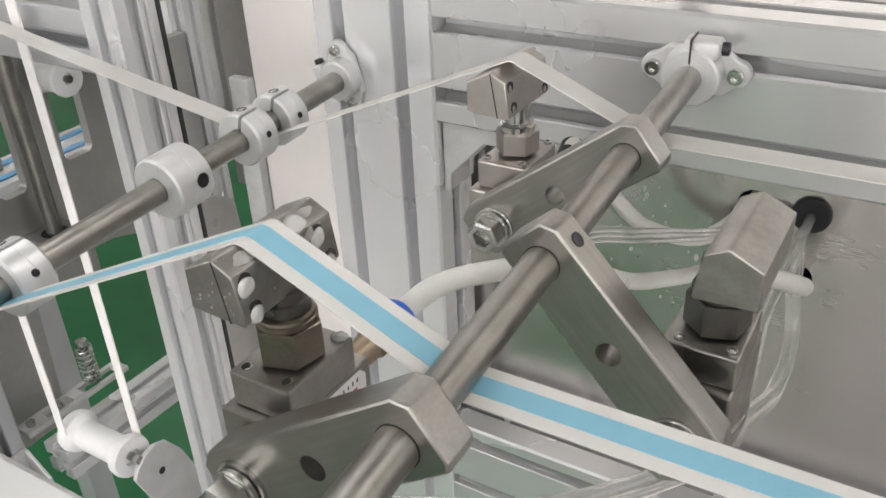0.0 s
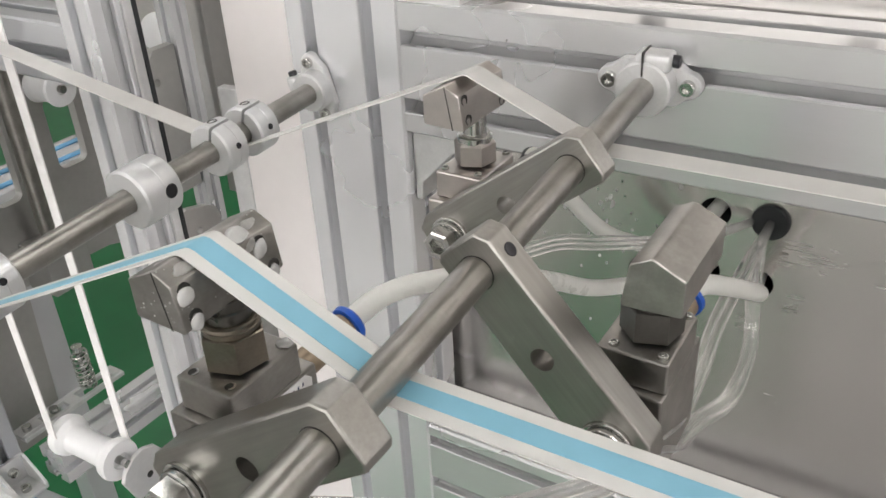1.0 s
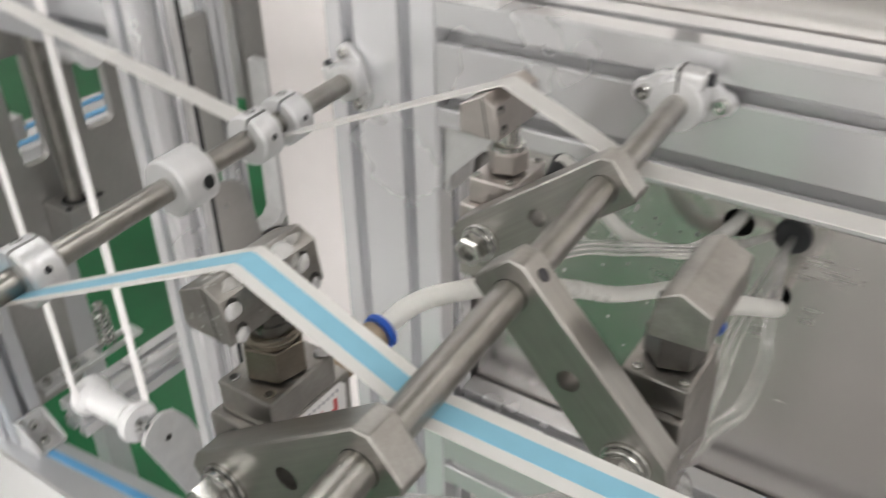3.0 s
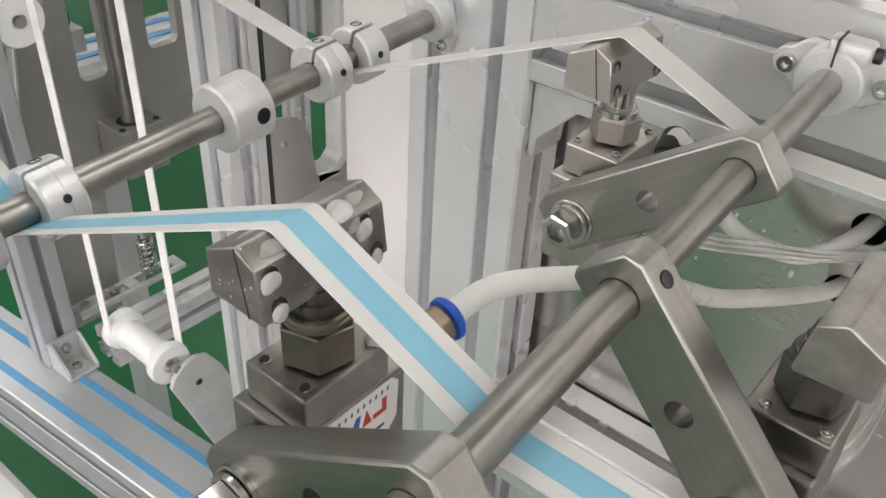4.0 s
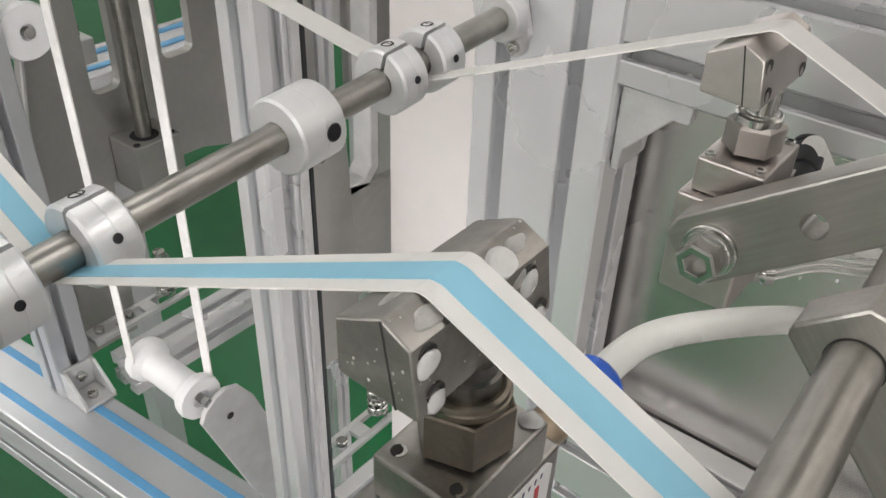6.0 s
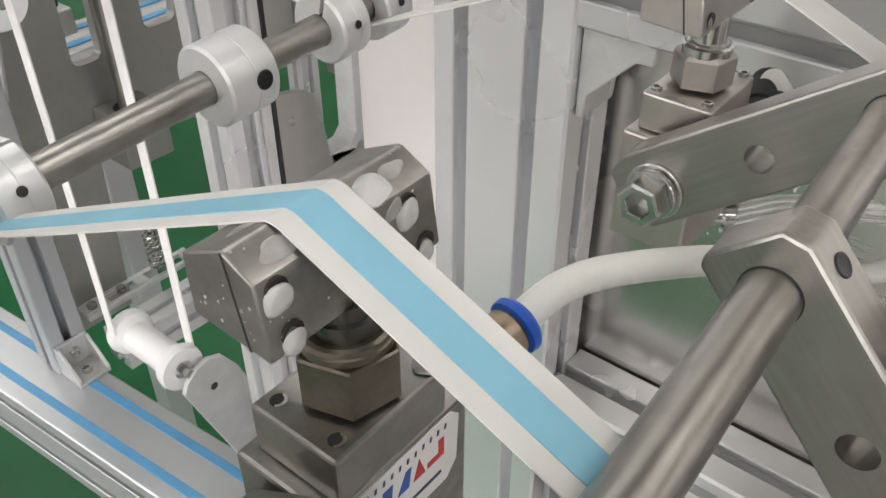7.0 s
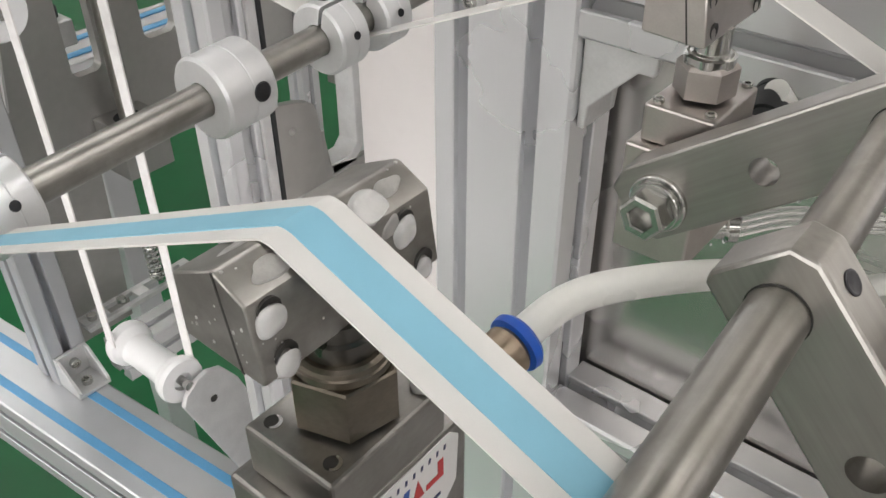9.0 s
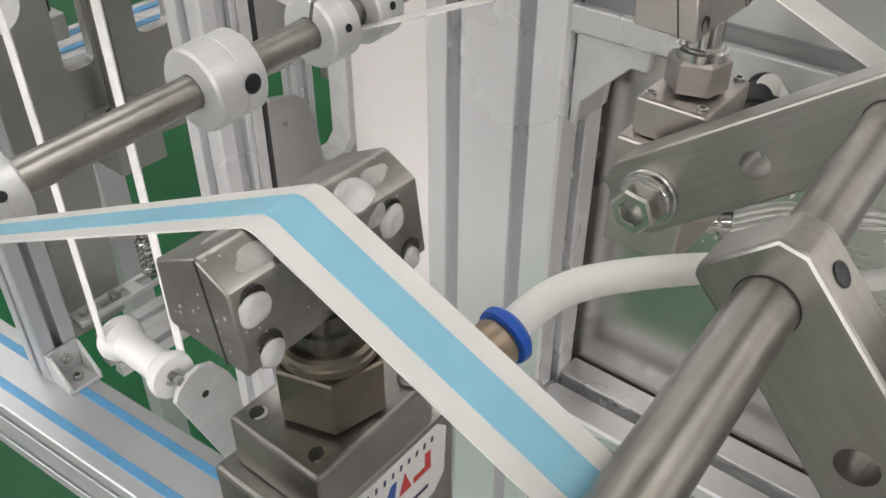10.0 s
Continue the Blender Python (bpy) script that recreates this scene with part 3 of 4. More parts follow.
        for k in range(46):
            s = rng.choice((0.00018, 0.00025, 0.00025, 0.0004))
            y = rng.uniform(near + 0.001, far - 0.001)
            if k % 3 == 0:
                z = rng.uniform(0.026, 0.038)
                m = pose(0.0026 + (0.0390 - z) * 0.142, y, z) @ Matrix.Diagonal((s * 0.5, s, s * 1.3, 1))
            elif k % 3 == 1:
                f = rng.random()
                m = pose(-0.0040 + 0.0065 * f, y, 0.0424 - 0.0034 * f) @ Matrix.Diagonal((s, s, s * 0.6, 1))
            else:
                m = pose(rng.uniform(-0.013, 0.001), near, rng.uniform(0.026, 0.036)) @ Matrix.Diagonal((s, s * 0.5, s * 1.2, 1))
            bmesh.ops.create_icosphere(bm, subdivisions=1, radius=1, matrix=m)
        part("glue_specks", bm, GLUE_FILM, th, "fine dried glue specks")
    # tube fitting on the far side
    if tip is None:
        tip = pose(0.0040, 0.0262, -0.0175, 10, 0, -8)
    fit = part("fitting", shift(lathe([(-0.004, 0.0052), (0.006, 0.0052), (0.0065, 0.0062), (0.0190, 0.0062), (0.0200, 0.0055)], "y", 32), tip), ring or BRASS, th, "black plug body" if ring else "brass push-in tube fitting")
    k = 0.85 if ring else 1.0
    part("release_ring", shift(lathe([(0.0200, 0.0050), (0.0202, 0.0072 * k), (0.0222, 0.0074 * k), (0.0232, 0.0066 * k), (0.0232, 0.0038)], "y", 32), tip), ring or BLUE_RING, fit, "black end cap" if ring else "blue release ring")
    if tag:
        face = 0.0119
        shape = [(-0.0165, -0.0340), (-0.0165, -0.0150), (-0.0150, -0.0138), (0.0165, -0.0138), (0.0192, -0.0165), (0.0185, -0.0300), (0.0150, -0.0340)]
        lab = part("label", prism(shape, face - 0.0004, face, "x", 0.0001, 1), LABEL, th, "white maker's label with red and blue print")

        def mark(points, mat):
            part("print", prism(points, face, face + 0.0001, "x"), mat, lab)
        # a line of dark letters above, red and blue shapes below
        for k in range(11):
            y = 0.0145 - k * 0.0024
            mark([(y - 0.0004, -0.0171), (y + 0.0002, -0.0171), (y + 0.0004, -0.0157), (y - 0.0002, -0.0157)], NAVY)
        mark([(0.0085, -0.0245), (0.0140, -0.0245), (0.0140, -0.0190), (0.0122, -0.0190), (0.0122, -0.0228), (0.0085, -0.0228)], RED)
        mark([(0.0040, -0.0245), (0.0078, -0.0245), (0.0060, -0.0190)], RED)
        mark([(-0.0010, -0.0245), (0.0025, -0.0245), (0.0035, -0.0190), (0.0018, -0.0190)], BLUE_DARK)
        mark([(-0.0060, -0.0245), (-0.0030, -0.0245), (-0.0022, -0.0190), (-0.0052, -0.0190)], BLUE_DARK)
        mark([(-0.0110, -0.0300), (0.0130, -0.0300), (0.0130, -0.0290), (-0.0110, -0.0290)], NAVY)
    return th


GX, GY, GZ = -0.1370, 0.1775, 1.2267
glue_gun(pose(GX, GY, GZ), "grey steel gluing head with white glue drops under the blue tape", True, True)
glue_gun(pose(GX - 0.004, GY + 0.161, GZ + 0.0015), "grey steel gluing head under the narrow white tape", False, False, RUBBER, -0.0170, 0.0220, -0.0020, tip=pose(0.0125, 0.0225, -0.0180, 10, 0, 12))
# nut in the neck's dark steel: a dark reflection put into its colour
glue_gun(pose(GX + 0.1055, GY + 0.088, GZ - 0.0105), "grey steel gluing head with no tape on it", False, False, side=-1, lift=-0.002, tip=pose(-0.0035, 0.0225, -0.0165, 10, 0, -8), nut=NECK)


# ---- tapes ----
def ribbon(name, path, course, width, thick, mat, parent, label=""):
    """A flat band that runs in x and z. path: (x, z); course: the y of its middle by x."""
    bm = bmesh.new()
    rows = []
    for i, p in enumerate(path):
        a, b = Vector(path[max(i - 1, 0)]), Vector(path[min(i + 1, len(path) - 1)])
        d = (b - a).normalized()
        nrm = Vector((-d.y, d.x))
        y = float(np.interp(p[0], course[0], course[1]))
        q = [Vector(p) + nrm * s * thick / 2 for s in (1, -1)]
        rows.append([bm.verts.new((q[0].x, y - width / 2, q[0].y)), bm.verts.new((q[0].x, y + width / 2, q[0].y)), bm.verts.new((q[1].x, y + width / 2, q[1].y)), bm.verts.new((q[1].x, y - width / 2, q[1].y))])
    for a, b in zip(rows, rows[1:]):
        for k in range(4):
            bm.faces.new((a[k], a[(k + 1) % 4], b[(k + 1) % 4], b[k]))
    bm.faces.new(rows[0]), bm.faces.new(rows[-1])
    return part(name, bm, mat, parent, label)


def arc(cx, cz, r, a0, a1, n=14):
    return [(cx + r * math.cos(radians(a0 + (a1 - a0) * k / n)), cz + r * math.sin(radians(a0 + (a1 - a0) * k / n))) for k in range(n + 1)]


def dense(path, step=0.012):
    out = [path[0]]
    for a, b in zip(path, path[1:]):
        n = max(1, int((Vector(b) - Vector(a)).length / step))
        out += [tuple(Vector(a).lerp(Vector(b), k / n)) for k in range(1, n + 1)]
    return out


def tapes():
    c, a = on_right(0.178), on_left(0.1695)
    path = [(-0.62, 1.385)] + arc(a.x, a.z, 0.0063, 217, 286) + arc(GX - 0.0038, GZ + 0.0371, 0.0058, 100, 55, 8) + arc(c.x, c.z, 0.0063, 216, 270) + [(0.75, c.z - 0.0063)]
    th = thing("blue_tape", "white tape with a light blue stripe over the gluing head", "tape", at=pose(0, 0, 0))
    p = dense(path)
    course = ((-0.62, -0.281, -0.141, -0.080, 0.75), (0.1617, 0.1686, 0.1745, 0.1780, 0.1783))
    ribbon("band", p, course, 0.0158, 0.0004, TAPE_WHITE, th)
    ribbon("stripe", p, course, 0.0072, 0.0008, TAPE_BLUE, th, "light blue stripe")
    c, a = on_right(0.340), on_left(0.3315)
    path = [(-0.80, 1.296)] + arc(a.x, a.z, 0.0063, 250, 285) + arc(GX - 0.0040, GZ + 0.0388, 0.0058, 100, 55, 8) + arc(c.x, c.z, 0.0063, 216, 275) + [(0.75, c.z - 0.003)]
    th = thing("white_tape", "narrow plain white tape over a gluing head", "tape", at=pose(0, 0, 0))
    ribbon("band", dense(path), ((-0.80, -0.281, -0.08, 0.75), (0.3315, 0.3315, 0.340, 0.342)), 0.0130, 0.0005, TAPE_WHITE, th)


tapes()


# ---- hoses and cables ----
def hoses():
    def hose(name, pts, r, mat, label, cat):
        return tagged(part(name, pipe(pts, r), mat), label, cat)
    tube = "milky white air tube from the fitting into the steel panel"
    hose("air_tube", [(-0.1310, 0.2235, 1.2125), (-0.1278, 0.2425, 1.2150), (-0.119, 0.260, 1.2140), (-0.105, 0.290, 1.2050), (-0.098, 0.330, 1.181), (-0.090, 0.375, 1.154), (-0.066, 0.440, 1.133), (-0.058, 0.475, 1.128)], 0.0042, TUBE_WHITE, tube, "air tube")
    hose("air_tube", [(-0.1300, 0.3745, 1.2190), (-0.128, 0.390, 1.205), (-0.117, 0.402, 1.181), (-0.104, 0.420, 1.158), (-0.080, 0.434, 1.151), (-0.063, 0.445, 1.163), (-0.056, 0.475, 1.170)], 0.0042, TUBE_WHITE, tube, "air tube")
    hose("air_tube", [(-0.0340, 0.3065, 1.2060), (-0.029, 0.330, 1.199), (-0.020, 0.390, 1.163), (-0.030, 0.440, 1.132), (-0.034, 0.475, 1.126)], 0.0042, TUBE_WHITE, tube, "air tube")
    plug = thing("cable_plug", "small round metal cable plug behind the bracket", "plug", at=pose(-0.131, 0.355, 1.1735, 0, 0, -55))
    part("shell", lathe([(-0.012, 0.0), (-0.012, 0.0040), (0.0, 0.0042), (0.001, 0.0052), (0.0045, 0.0052), (0.005, 0.0035), (0.005, 0.0)], "y", 28), BOLT_STEEL, plug)
    clear = "clear thin control cable into the panel hole"
    for dz in (0.0, 0.0032, 0.0060):
        hose("cable", [(-0.127, 0.358, 1.171 + dz), (-0.116, 0.380, 1.168 + dz), (-0.102, 0.402, 1.160 + dz), (-0.070, 0.430, 1.156 + dz * 0.7), (-0.042, 0.444, 1.166 + dz * 0.4), (-0.029, 0.475, 1.168)], 0.0015, CABLE, clear, "cable")
    thick = "clear jacketed control cable hanging from the panel hole"
    for k, (dx, dz) in enumerate(((0.0, 0.0), (0.003, -0.004))):
        hose("cable", [(-0.025 + dx, 0.243, 1.188), (-0.0255 + dx, 0.285, 1.172 + dz), (-0.030 + dx, 0.330, 1.158 + dz), (-0.036 + dx, 0.385, 1.150 + dz), (-0.034 + dx, 0.430, 1.156), (-0.029, 0.447, 1.167), (-0.029, 0.475, 1.170)], 0.0024, CABLE, thick, "cable")
        hose("cable", [(-0.023 + dx, 0.243, 1.186), (-0.026 + dx, 0.290, 1.152 + dz), (-0.028 + dx, 0.330, 1.130 + dz), (-0.024 + dx, 0.375, 1.112 + dz), (-0.024 + dx, 0.408, 1.118), (-0.030 + dx, 0.428, 1.142), (-0.030, 0.447, 1.165), (-0.029, 0.475, 1.168)], 0.0022, CABLE, thick, "cable")
    for dz in (0.0, -0.006):
        hose("hose", [(-0.153, 0.211, 1.123 + dz), (-0.127, 0.225, 1.122 + dz), (-0.088, 0.245, 1.122 + dz), (-0.059, 0.274, 1.122 + dz), (-0.036, 0.304, 1.120 + dz), (-0.028, 0.314, 1.097 + dz), (-0.027, 0.316, 1.03), (-0.027, 0.316, 0.92)], 0.0034, CABLE, "thick clear hose under the blue tape", "hose")
    h = thing("hose_end", "shiny metal hose end under the front bracket", "hose fitting", at=pose(-0.158, 0.207, 1.120, 0, 0, -62))
    part("ferrule", lathe([(-0.004, 0.0), (-0.004, 0.0062), (0.0, 0.0066), (0.006, 0.0066), (0.007, 0.005), (0.007, 0)], "y", 28), BOLT_STEEL, h)
    g = thing("grommet", "black rubber grommet in the steel panel", "grommet", at=pose(-0.029, 0.4515, 1.169))
    part("ring", lathe([(0.0, 0.0100), (-0.0020, 0.0098), (-0.0026, 0.0088), (-0.0022, 0.0060), (-0.0010, 0.0)], "y", 36), RUBBER, g)


hoses()


# ---- fixtures of the frame ----
def fixtures():
    out = [(-0.2255, 1.2012), (-0.2255, 1.1565), (-0.2215, 1.1565), (-0.2205, 1.1680), (-0.1985, 1.1905), (-0.1910, 1.1905), (-0.1900, 1.1945), (-0.1900, 1.2012)]
    g = thing("corner_bracket", "silver gusset bracket under the upper rail", "bracket", at=pose(0, 0, 0.001))
    part("web", prism(out, 0.4120, 0.4160, "y", 0.0006, 1), ALU_CAST, g)
    part("web", prism(out, 0.4360, 0.4400, "y", 0.0006, 1), ALU_CAST, g)
    part("foot", box((-0.2254, 0.4161, 1.1566), (-0.2215, 0.4359, 1.2010), 0.0005), ALU_CAST, g)
    part("foot", box((-0.2213, 0.4161, 1.1970), (-0.1905, 0.4359, 1.2010), 0.0005), ALU_CAST, g)
    b = thing("corner_bracket", "silver cast corner block with a bolt on the upper rail", "bracket", at=pose(0, 0, 0))
    for y0, y1 in ((0.4065, 0.4105), (0.4415, 0.4455)):
        part("web", prism([(-0.2253, 1.2772), (-0.1870, 1.2772), (-0.1870, 1.2815), (-0.2190, 1.3150), (-0.2253, 1.3150)], y0, y1, "y", 0.0006, 1), ALU_CAST, b)
    part("foot", box((-0.2253, 0.4106, 1.2772), (-0.1872, 0.4414, 1.2812), 0.0005), ALU_CAST, b)
    part("foot", box((-0.2253, 0.4106, 1.2813), (-0.2213, 0.4414, 1.3148), 0.0005), ALU_CAST, b)
    part("bolt", shift(lathe([(0, 0.0058), (0.0055, 0.0058), (0.006, 0.005), (0.006, 0.0028), (0.003, 0.0025), (0.003, 0)], "z", 24), pose(-0.2030, 0.426, 1.2812)), BOLT_STEEL, b, "shiny socket bolt")
    bar = part("rail_front", box((-1.2, 0.066, 1.2000), (0.7, 0.100, 1.2400), 0.002), ALU_BRIGHT)
    tagged(bar, "bright polished aluminium rail along the machine's near side", "rail", kind="structure")


fixtures()


# ---- roller, cords and their arm ----
def cord_roller():
    th = thing("cord_roller", "white plastic spool roller on a grey arm", "roller", at=pose(-0.5185, 0.329, 0.896))
    part("spool", lathe([(-0.036, 0.004), (-0.036, 0.0175), (-0.032, 0.0185), (-0.027, 0.0175), (-0.021, 0.0130), (-0.012, 0.0125), (0.010, 0.0125), (0.020, 0.0130), (0.026, 0.0175), (0.031, 0.0185), (0.035, 0.0175), (0.035, 0.0075), (0.031, 0.0070), (0.031, 0.004)], "x", 40), WHITE_PLASTIC, th)
    part("pin", lathe([(-0.037, 0.0), (-0.037, 0.0035), (0.043, 0.0035), (0.043, 0.0)], "x", 24), BOLT_STEEL, th, "steel pin")
    arm = [(0.322, 0.882), (0.326, 0.891), (0.337, 0.899), (0.347, 0.901), (0.359, 0.896), (0.371, 0.877), (0.425, 0.720), (0.388, 0.715), (0.360, 0.772)]
    a = part("arm", shift(prism(arm, -0.4855, -0.4810, "x", 0.0006, 1), pose(0.5255, -0.331, -0.897)), ALU_CAST, th, "pale grey plate arm")
    part("hole", shift(lathe([(0.0, 0.0032), (0.0003, 0.0030), (0.0004, 0.0)], "x", 24), pose(0.0446, 0.016, -0.024)), HOLE_DARK, a)
    for x, y, w in ((-0.549, 0.3150, 0.0100), (-0.4915, 0.3432, 0.0100)):
        c = thing("elastic_cord", "white elastic cord running up from the spool", "cord", "elastic cords", pose(x, y, 0.897))
        part("strand", box((-w / 2, -0.0006, -0.002), (w / 2, 0.0006, 0.78), 0.0003), CORD_WHITE, c)
        part("bend", shift(box((-w / 2, -0.0006, -0.014), (w / 2, 0.0006, -0.001), 0.0003), pose(0, 0.001 if y < 0.33 else -0.001, 0, 12 if y < 0.33 else -12)), CORD_WHITE, c)


cord_roller()


# ---- far side of the machine frame ----
def far_frame():
    base = pose(-0.70, 0.300, 0.62, 0, 0, 5)
    th = thing("base_rail", "wide silver aluminium base rail with blue slot strips", "rail", at=base)
    out = profile(0.080, 0.080, (0.020, 0.060), (0.020, 0.060))
    part("profile", prism(out, -0.75, 0.42, "x"), ALU_DULL, th)
    for y in (0.020, 0.060):
        part("slot_strip", box((-0.75, y - 0.0048, 0.0790), (0.30 if y > 0.03 else 0.42, y + 0.0048, 0.0808), 0.0004), BLUE_STRIP, th, "blue plastic slot strip")
    extrusion("post_3", "silver aluminium slotted post on the base rail", (-0.806, 0.343, 0.7005), 0.040, 0.040, 1.2, "z", (0.020,), (0.020,), ALU_DULL)
    c = thing("corner_bracket", "silver corner bracket with two bolts at the post's foot", "bracket", at=pose(-0.7655, 0.345, 0.7010))
    part("foot", box((0.0, 0.0, 0.0), (0.036, 0.036, 0.004), 0.0006), ALU_CAST, c)
    part("foot", box((0.0, 0.0, 0.0042), (0.004, 0.036, 0.036), 0.0006), ALU_CAST, c)
    for y in (0.0, 0.0325):
        part("web", prism([(0.0042, 0.0042), (0.036, 0.0042), (0.036, 0.008), (0.008, 0.036), (0.0042, 0.036)], y, y + 0.0035, "y", 0.0005, 1), ALU_CAST, c)
    for x, z, ry in ((0.022, 0.0042, 0), (0.0042, 0.022, 90)):
        part("bolt", shift(lathe([(0, 0.0055), (0.005, 0.0055), (0.0055, 0.0048), (0.0055, 0.0026), (0.003, 0.0022), (0.003, 0)], "z", 20), pose(x, 0.018, z, 0, ry, 0)), BOLT_STEEL, c)
    for k, (x, y0, y1) in enumerate(((-0.752, 0.396, 0.95), (-0.445, 0.415, 0.95))):
        m = pose(x, y0, 0.70, 0, 0, -1)
        out = profile(0.040, 0.040, (0.020,), (0.020,))
        bm = prism(out, 0.0, y1 - y0, "z")
        bm = shift(bm, Matrix(((1, 0, 0, 0), (0, 0, 1, 0), (0, 1, 0, 0), (0, 0, 0, 1))))
        tagged(part("rail_cross" if k == 0 else "rail_cross_2", bm, ALU, at=m), "silver aluminium cross rail low in the frame", "profile", kind="structure")
        s = thing("slotted_plate", "silver slotted adjusting plate with a spring post", "plate", "slotted plates", pose(x - 0.030, y0 - 0.005, 0.7402))
        for a, b, c0, d in ((-0.010, 0.0, -0.004, 0.14), (0.010, 0.0, 0.016, 0.14), (-0.0042, 0.0, 0.0098, 0.030), (-0.0042, 0.065, 0.0098, 0.080), (-0.0042, 0.128, 0.0098, 0.14)):
            part("bar", box((a, b, 0.0), (c0, d, 0.006), 0.0008), ALU_CAST, s)
        pts = [(0.003 + 0.0090 * math.cos(2 * math.pi * q / 10), 0.098 + 0.0090 * math.sin(2 * math.pi * q / 10), 0.008 + 0.0068 * q / 10) for q in range(75)]
        part("spring", pipe(pts, 0.0015, 6, 2), BOLT_STEEL, s, "shiny coil spring")
        part("post", shift(lathe([(0.006, 0.0), (0.006, 0.0038), (0.060, 0.0038), (0.061, 0.0065), (0.067, 0.0065), (0.068, 0.0)], "z", 20), pose(0.003, 0.098, 0)), BOLT_STEEL, s)
        for yy in (0.012, 0.048):
            part("bolt", shift(lathe([(0.006, 0.0052), (0.011, 0.0052), (0.0115, 0.0044), (0.0115, 0.0)], "z", 20), pose(0.003, yy, 0)), BOLT_STEEL, s)
    extrusion("rail_side", "silver aluminium rail between two posts", (-1.35, 0.352, 1.2170), 0.040, 0.040, 0.9135, "x", (0.020,), (0.020,), ALU_DULL)
    # slim post with one groove in each side
    a, g, d = 0.020, 0.0026, 0.005
    slim = [(0, 0), (a / 2 - g, 0), (a / 2 - g, d), (a / 2 + g, d), (a / 2 + g, 0), (a, 0), (a, a / 2 - g), (a - d, a / 2 - g), (a - d, a / 2 + g), (a, a / 2 + g), (a, a),
            (a / 2 + g, a), (a / 2 + g, a - d), (a / 2 - g, a - d), (a / 2 - g, a), (0, a), (0, a / 2 + g), (d, a / 2 + g), (d, a / 2 - g), (0, a / 2 - g)]
    p = part("post_4", prism([(-0.620 + x, 0.575 + y) for x, y in slim], 0.0, 1.97, "z"), ALU)
    tagged(p, "slim silver aluminium slotted post deep in the machine", "post", kind="structure")
    t = thing("guard_strip", "dark clear guard edge with a bright rim beside the post", "guard", at=pose(0, 0, 0))
    part("rim", box((-0.4056, 0.3720, 0.75), (-0.4030, 0.3785, 1.8), 0.0005), ALU_CAST, t)
    part("seal", box((-0.4056, 0.3787, 0.75), (-0.4025, 0.3820, 1.8), 0.0005), RUBBER, t, "black rubber seal")


far_frame()


# ---- far stations ----
def plate_with_holes(outline, holes, x0, x1):
    bm = bmesh.new()
    loops = []
    for x in (x0, x1):
        rings = [[bm.verts.new((x, y, z)) for y, z in ring] for ring in [outline] + holes]
        edges = [bm.edges.new((r[i], r[(i + 1) % len(r)])) for r in rings for i in range(len(r))]
        bmesh.ops.triangle_fill(bm, edges=edges, use_beauty=True)
        loops.append(rings)
    for a, b in zip(*loops):
        for i in range(len(a)):
            j = (i + 1) % len(a)
            bm.faces.new((a[i], a[j], b[j], b[i]))
    return bm


def rounded(y0, z0, y1, z1, r, n=5):
    out = []
    for cy, cz, a0 in ((y1 - r, z1 - r, 0), (y0 + r, z1 - r, 90), (y0 + r, z0 + r, 180), (y1 - r, z0 + r, 270)):
        for k in range(n + 1):
            a = radians(a0 + 90 * k / n)
            out.append((cy + r * math.cos(a), cz + r * math.sin(a)))
    return out


def far_conveyor():
    th = thing("conveyor_rail", "pale aluminium conveyor rail with blue slot strips behind a plate", "rail", at=pose(-1.05, 0.50, 0.0))
    part("profile", box((-0.045, 0.0, 0.862), (0.045, 0.70, 0.914), 0.002), ALU, th)
    for x in (-0.020, 0.022):
        part("slot_strip", box((x - 0.006, 0.0, 0.9142), (x + 0.006, 0.70, 0.9158), 0.0004), BLUE_STRIP, th, "blue plastic slot strip")
    for y in (0.08, 0.58):
        part("leg", box((-0.020, y, 0.0), (0.020, y + 0.040, 0.8618), 0.002), ALU_DULL, th)


far_conveyor()


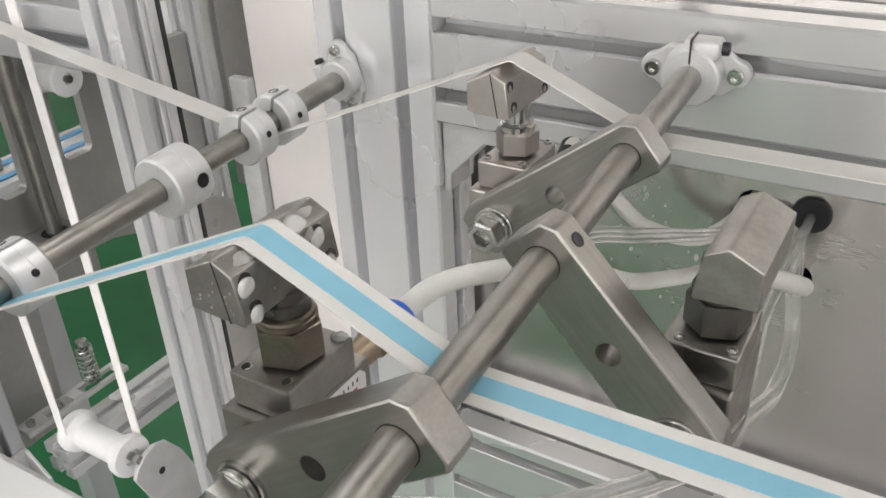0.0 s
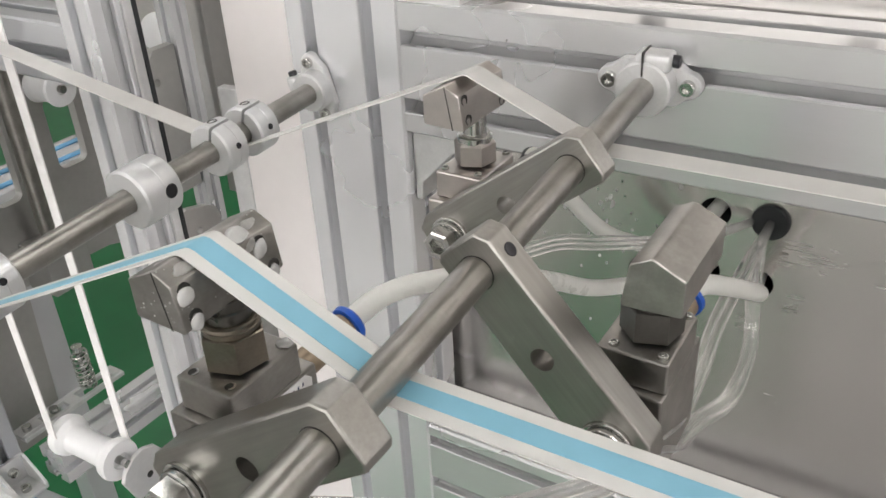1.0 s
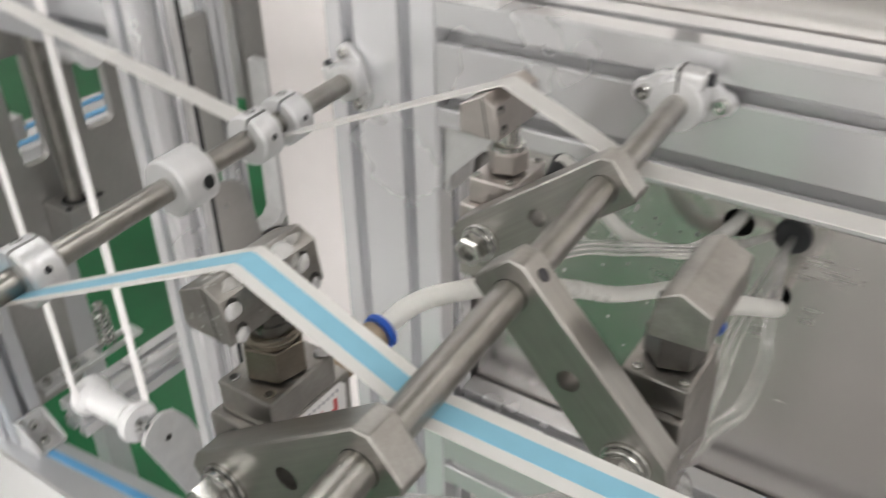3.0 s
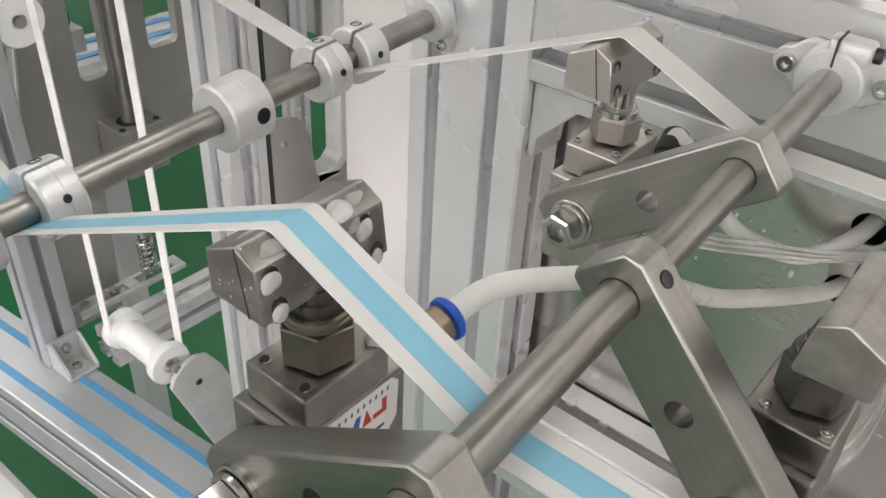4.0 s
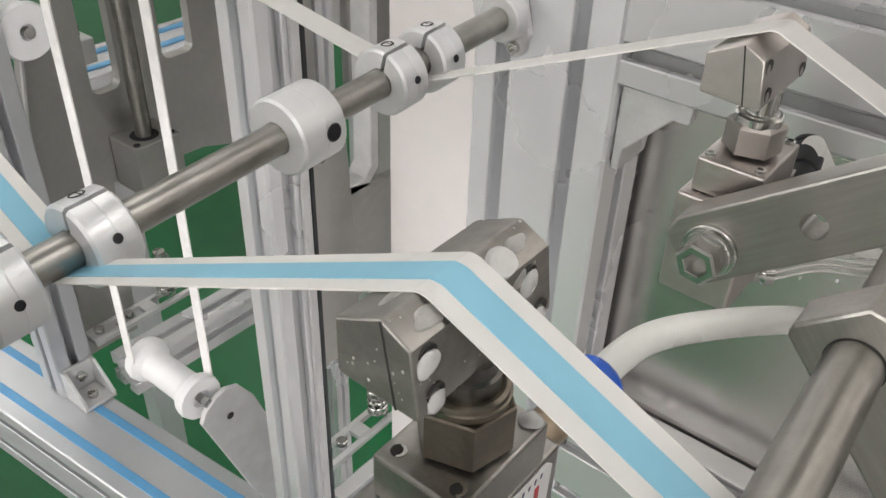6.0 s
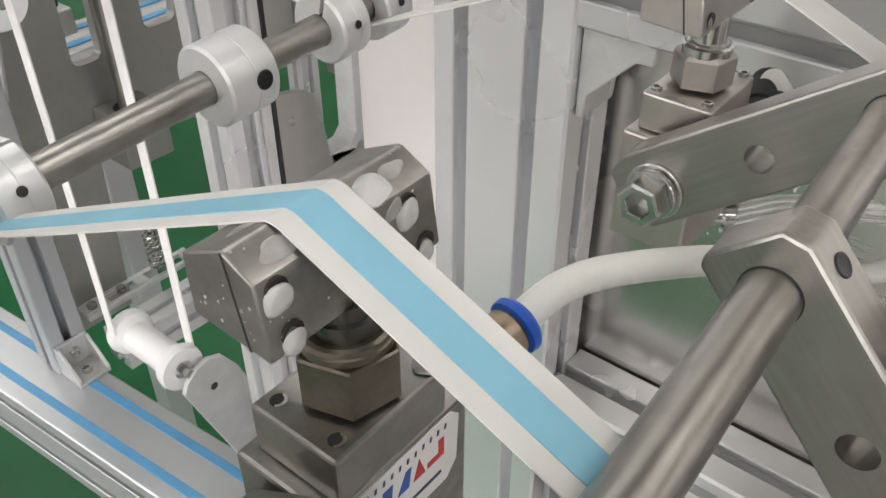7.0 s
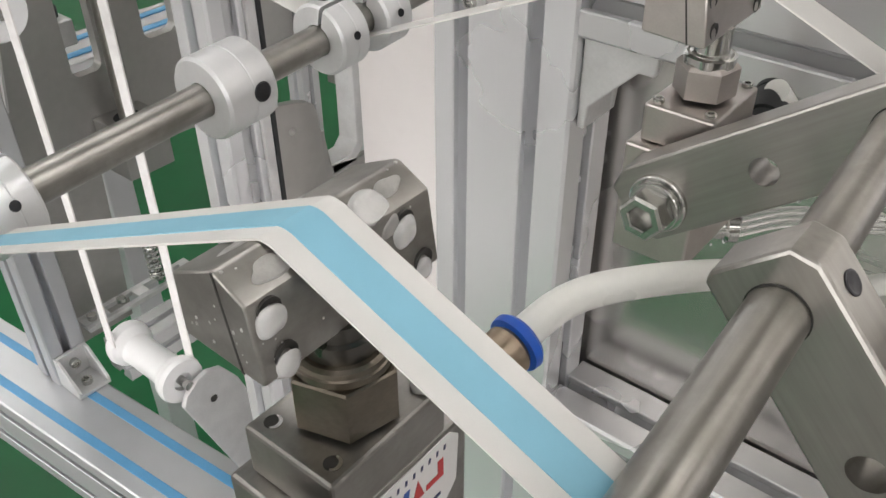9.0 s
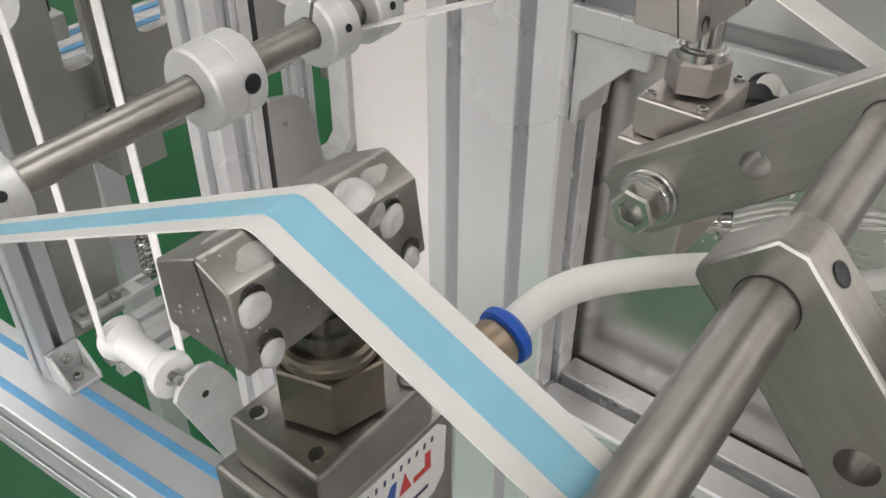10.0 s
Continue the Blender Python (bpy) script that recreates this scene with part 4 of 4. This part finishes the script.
def stations():
    s = thing("side_plate", "large grey metal side plate with rounded cut-outs", "plate", "side plates", pose(-0.012, 0, 0))
    outline = [(0.372, 0.70), (0.390, 0.93), (0.397, 0.986), (0.411, 1.062), (0.416, 1.068), (0.445, 1.074), (0.470, 1.20), (0.470, 1.62), (0.680, 1.62), (0.680, 0.860), (0.585, 0.888), (0.470, 0.892), (0.460, 0.70)]
    part("plate", plate_with_holes(outline, [rounded(0.552, 1.002, 0.590, 1.085, 0.009), rounded(0.468, 0.990, 0.500, 1.110, 0.009)], -0.806, -0.794), PLATE_GREY, s)
    part("rim", prism([(0.3958, 0.984), (0.4095, 1.063), (0.4150, 1.0695), (0.4160, 1.0680), (0.4115, 1.0620), (0.3985, 0.984)], -0.7938, -0.7900, "x"), ALU_CAST, s, "bright bent edge")
    w = thing("white_roller", "white plastic guide roller", "roller", "guide rollers", pose(-0.802, 0.405, 1.082))
    part("wheel", lathe([(-0.03, 0.005), (-0.03, 0.024), (-0.026, 0.026), (-0.02, 0.022), (0.02, 0.022), (0.026, 0.026), (0.03, 0.024), (0.03, 0.007), (0.026, 0.006)], "x", 36), WHITE_PLASTIC, w)
    part("axle", lathe([(-0.04, 0.0), (-0.04, 0.005), (0.034, 0.005), (0.034, 0)], "x", 20), BOLT_STEEL, w)
    w3 = thing("white_roller", "small white plastic guide roller on the side plate", "roller", "guide rollers", pose(-0.777, 0.548, 1.106))
    part("wheel", lathe([(-0.020, 0.004), (-0.020, 0.0180), (-0.017, 0.0192), (-0.013, 0.0165), (0.013, 0.0165), (0.017, 0.0192), (0.020, 0.0180), (0.020, 0.006), (0.017, 0.005)], "x", 36), WHITE_PLASTIC, w3)
    part("axle", lathe([(-0.0292, 0.0), (-0.0292, 0.004), (0.023, 0.004), (0.023, 0)], "x", 20), BOLT_STEEL, w3)
    w2 = thing("white_roller", "small white plastic guide roller on a grey plate", "roller", "guide rollers", pose(-0.6385, 0.597, 1.165))
    part("wheel", lathe([(-0.016, 0.004), (-0.016, 0.0175), (-0.013, 0.0185), (0.013, 0.0185), (0.016, 0.0175), (0.016, 0.005)], "x", 36), WHITE_PLASTIC, w2)
    part("axle", lathe([(-0.02, 0.0), (-0.02, 0.004), (0.019, 0.004), (0.019, 0)], "x", 24), BOLT_STEEL, w2)
    sp = thing("side_plate", "small grey plate with a rounded top and a bright edge", "plate", "side plates", pose(0, 0, 0))
    top = [(0.430, 1.0985), (0.4360, 1.0945), (0.4385, 1.0880), (0.4400, 1.070), (0.4475, 0.905), (0.405, 0.905), (0.402, 0.7405), (0.392, 0.7405), (0.3985, 1.085), (0.4000, 1.0990), (0.4030, 1.1030), (0.4075, 1.1045), (0.422, 1.1010)]
    top = top[7:] + top[:7]
    part("plate", plate_with_holes(top, [[(0.416 + 0.003 * math.cos(radians(30 * k)), 1.083 + 0.003 * math.sin(radians(30 * k))) for k in range(12)]], -0.437, -0.431), PLATE_GREY, sp)
    part("rim", prism([(0.3912, 0.7405), (0.3977, 1.085), (0.3992, 1.0996), (0.4026, 1.1040), (0.4072, 1.1056), (0.4075, 1.1046), (0.4030, 1.1031), (0.4000, 1.0991), (0.3985, 1.085), (0.3920, 0.7405)], -0.437, -0.431, "x"), ALU_CAST, sp, "bright thin edge")
    g = thing("guide_block", "grey guide block with a steel rod through it", "guide block", at=pose(-0.8055, 0.502, 0.889))
    part("block", box((0.0, -0.027, 0.0), (0.046, 0.026, 0.056), 0.0012), PLATE_GREY, g)
    part("bore", shift(lathe([(0.0562, 0.0145), (0.0568, 0.0135), (0.0566, 0.0)], "z", 32), pose(0.024, -0.002, 0)), RUBBER, g, "black bore seal")
    part("rod", shift(lathe([(0.0566, 0.0), (0.0566, 0.0085), (0.75, 0.0085), (0.75, 0.0)], "z", 32), pose(0.024, -0.002, 0)), STEEL_ROD, g, "steel guide rod")
    for y in (-0.021, 0.020):
        part("screw", shift(lathe([(0.0562, 0.0036), (0.0570, 0.0034), (0.0566, 0.002), (0.0566, 0)], "z", 16), pose(0.039, y, 0)), DARK_STEEL, g)
    # small valve parts seen through the cut-out
    v = thing("valve_block", "small metal valve block behind the plate", "valve", at=pose(-0.852, 0.484, 1.030))
    part("body", box((-0.02, -0.014, -0.020), (0.02, 0.012, 0.006), 0.002), ALU_CAST, v)
    part("knob", shift(lathe([(0.006, 0.0), (0.006, 0.008), (0.016, 0.008), (0.018, 0.006), (0.018, 0)], "z", 24), pose(0, 0, 0)), RUBBER, v, "black knob")
    part("stem", lathe([(0.018, 0.0), (0.018, 0.004), (0.045, 0.004), (0.046, 0.0)], "z", 16), BRASS, v, "brass stem")
    s2 = thing("side_plate", "grey metal side plate behind the post", "plate", "side plates", pose(0, 0, 0))
    part("plate", prism([(0.44, 0.70), (0.462, 0.985), (0.551, 0.986), (0.557, 0.948), (0.604, 0.938), (0.66, 0.93), (0.66, 0.815), (0.468, 0.815), (0.458, 0.70)], -0.562, -0.552, "x", 0.0006, 1), PLATE_GREY, s2)
    part("hook_edge", prism([(0.602, 1.12), (0.6005, 0.953), (0.587, 0.938), (0.559, 0.937), (0.557, 0.947), (0.582, 0.948), (0.5905, 0.957), (0.592, 1.12)], -0.575, -0.552, "x", 0.001, 2), ALU_CAST, s2, "bright bent edge")
    s3 = thing("side_plate", "grey metal side plate with a roller on it", "plate", "side plates", pose(0, 0, 0))
    part("plate", plate_with_holes([(0.535, 1.02), (0.535, 1.150), (0.548, 1.165), (0.573, 1.165), (0.573, 1.02)], [[(0.545 + 0.004 * math.cos(radians(30 * k)), 1.135 + 0.004 * math.sin(radians(30 * k))) for k in range(12)]], -0.612, -0.602), PLATE_GREY, s3)
    part("plate", prism([(0.616, 0.99), (0.616, 1.30), (0.70, 1.30), (0.70, 0.99)], -0.612, -0.602, "x", 0.0006, 1), PLATE_GREY, s3)
    p = thing("side_plate", "wide grey back plate of the far station", "plate", "side plates", pose(0, 0, 0))
    part("plate", box((-1.5, 0.80, 0.95), (-0.42, 0.81, 1.8), 0.001), PLATE_GREY, p)
    for x in (-0.755, -0.445):
        part("leg", box((x, 0.80, 0.741), (x + 0.04, 0.81, 0.9495), 0.001), PLATE_GREY, p)


stations()


# ---- dried glue splashes on the steel sheet ----
def splashes():
    rng = random.Random(4)
    bm = bmesh.new()
    for k in range(70):
        x, z = rng.gauss(-0.125, 0.035), rng.gauss(1.145, 0.030)
        if not (-0.21 < x < -0.07 and 1.04 < z < 1.195):
            continue
        r = rng.choice((0.0006, 0.0008, 0.0011, 0.0015))
        m = pose(x, 0.4513, z) @ Matrix.Diagonal((r, 0.0002, r * rng.uniform(1.0, 1.8), 1))
        bmesh.ops.create_icosphere(bm, subdivisions=1, radius=1, matrix=m)
    ob = part("glue_splashes", bm, GLUE)
    tagged(ob, "small dried white glue splashes on the steel sheet", "glue", kind="stuff")


splashes()


def motions():
    """Nothing in the place changes its position: the tapes run in their own length."""


motions()
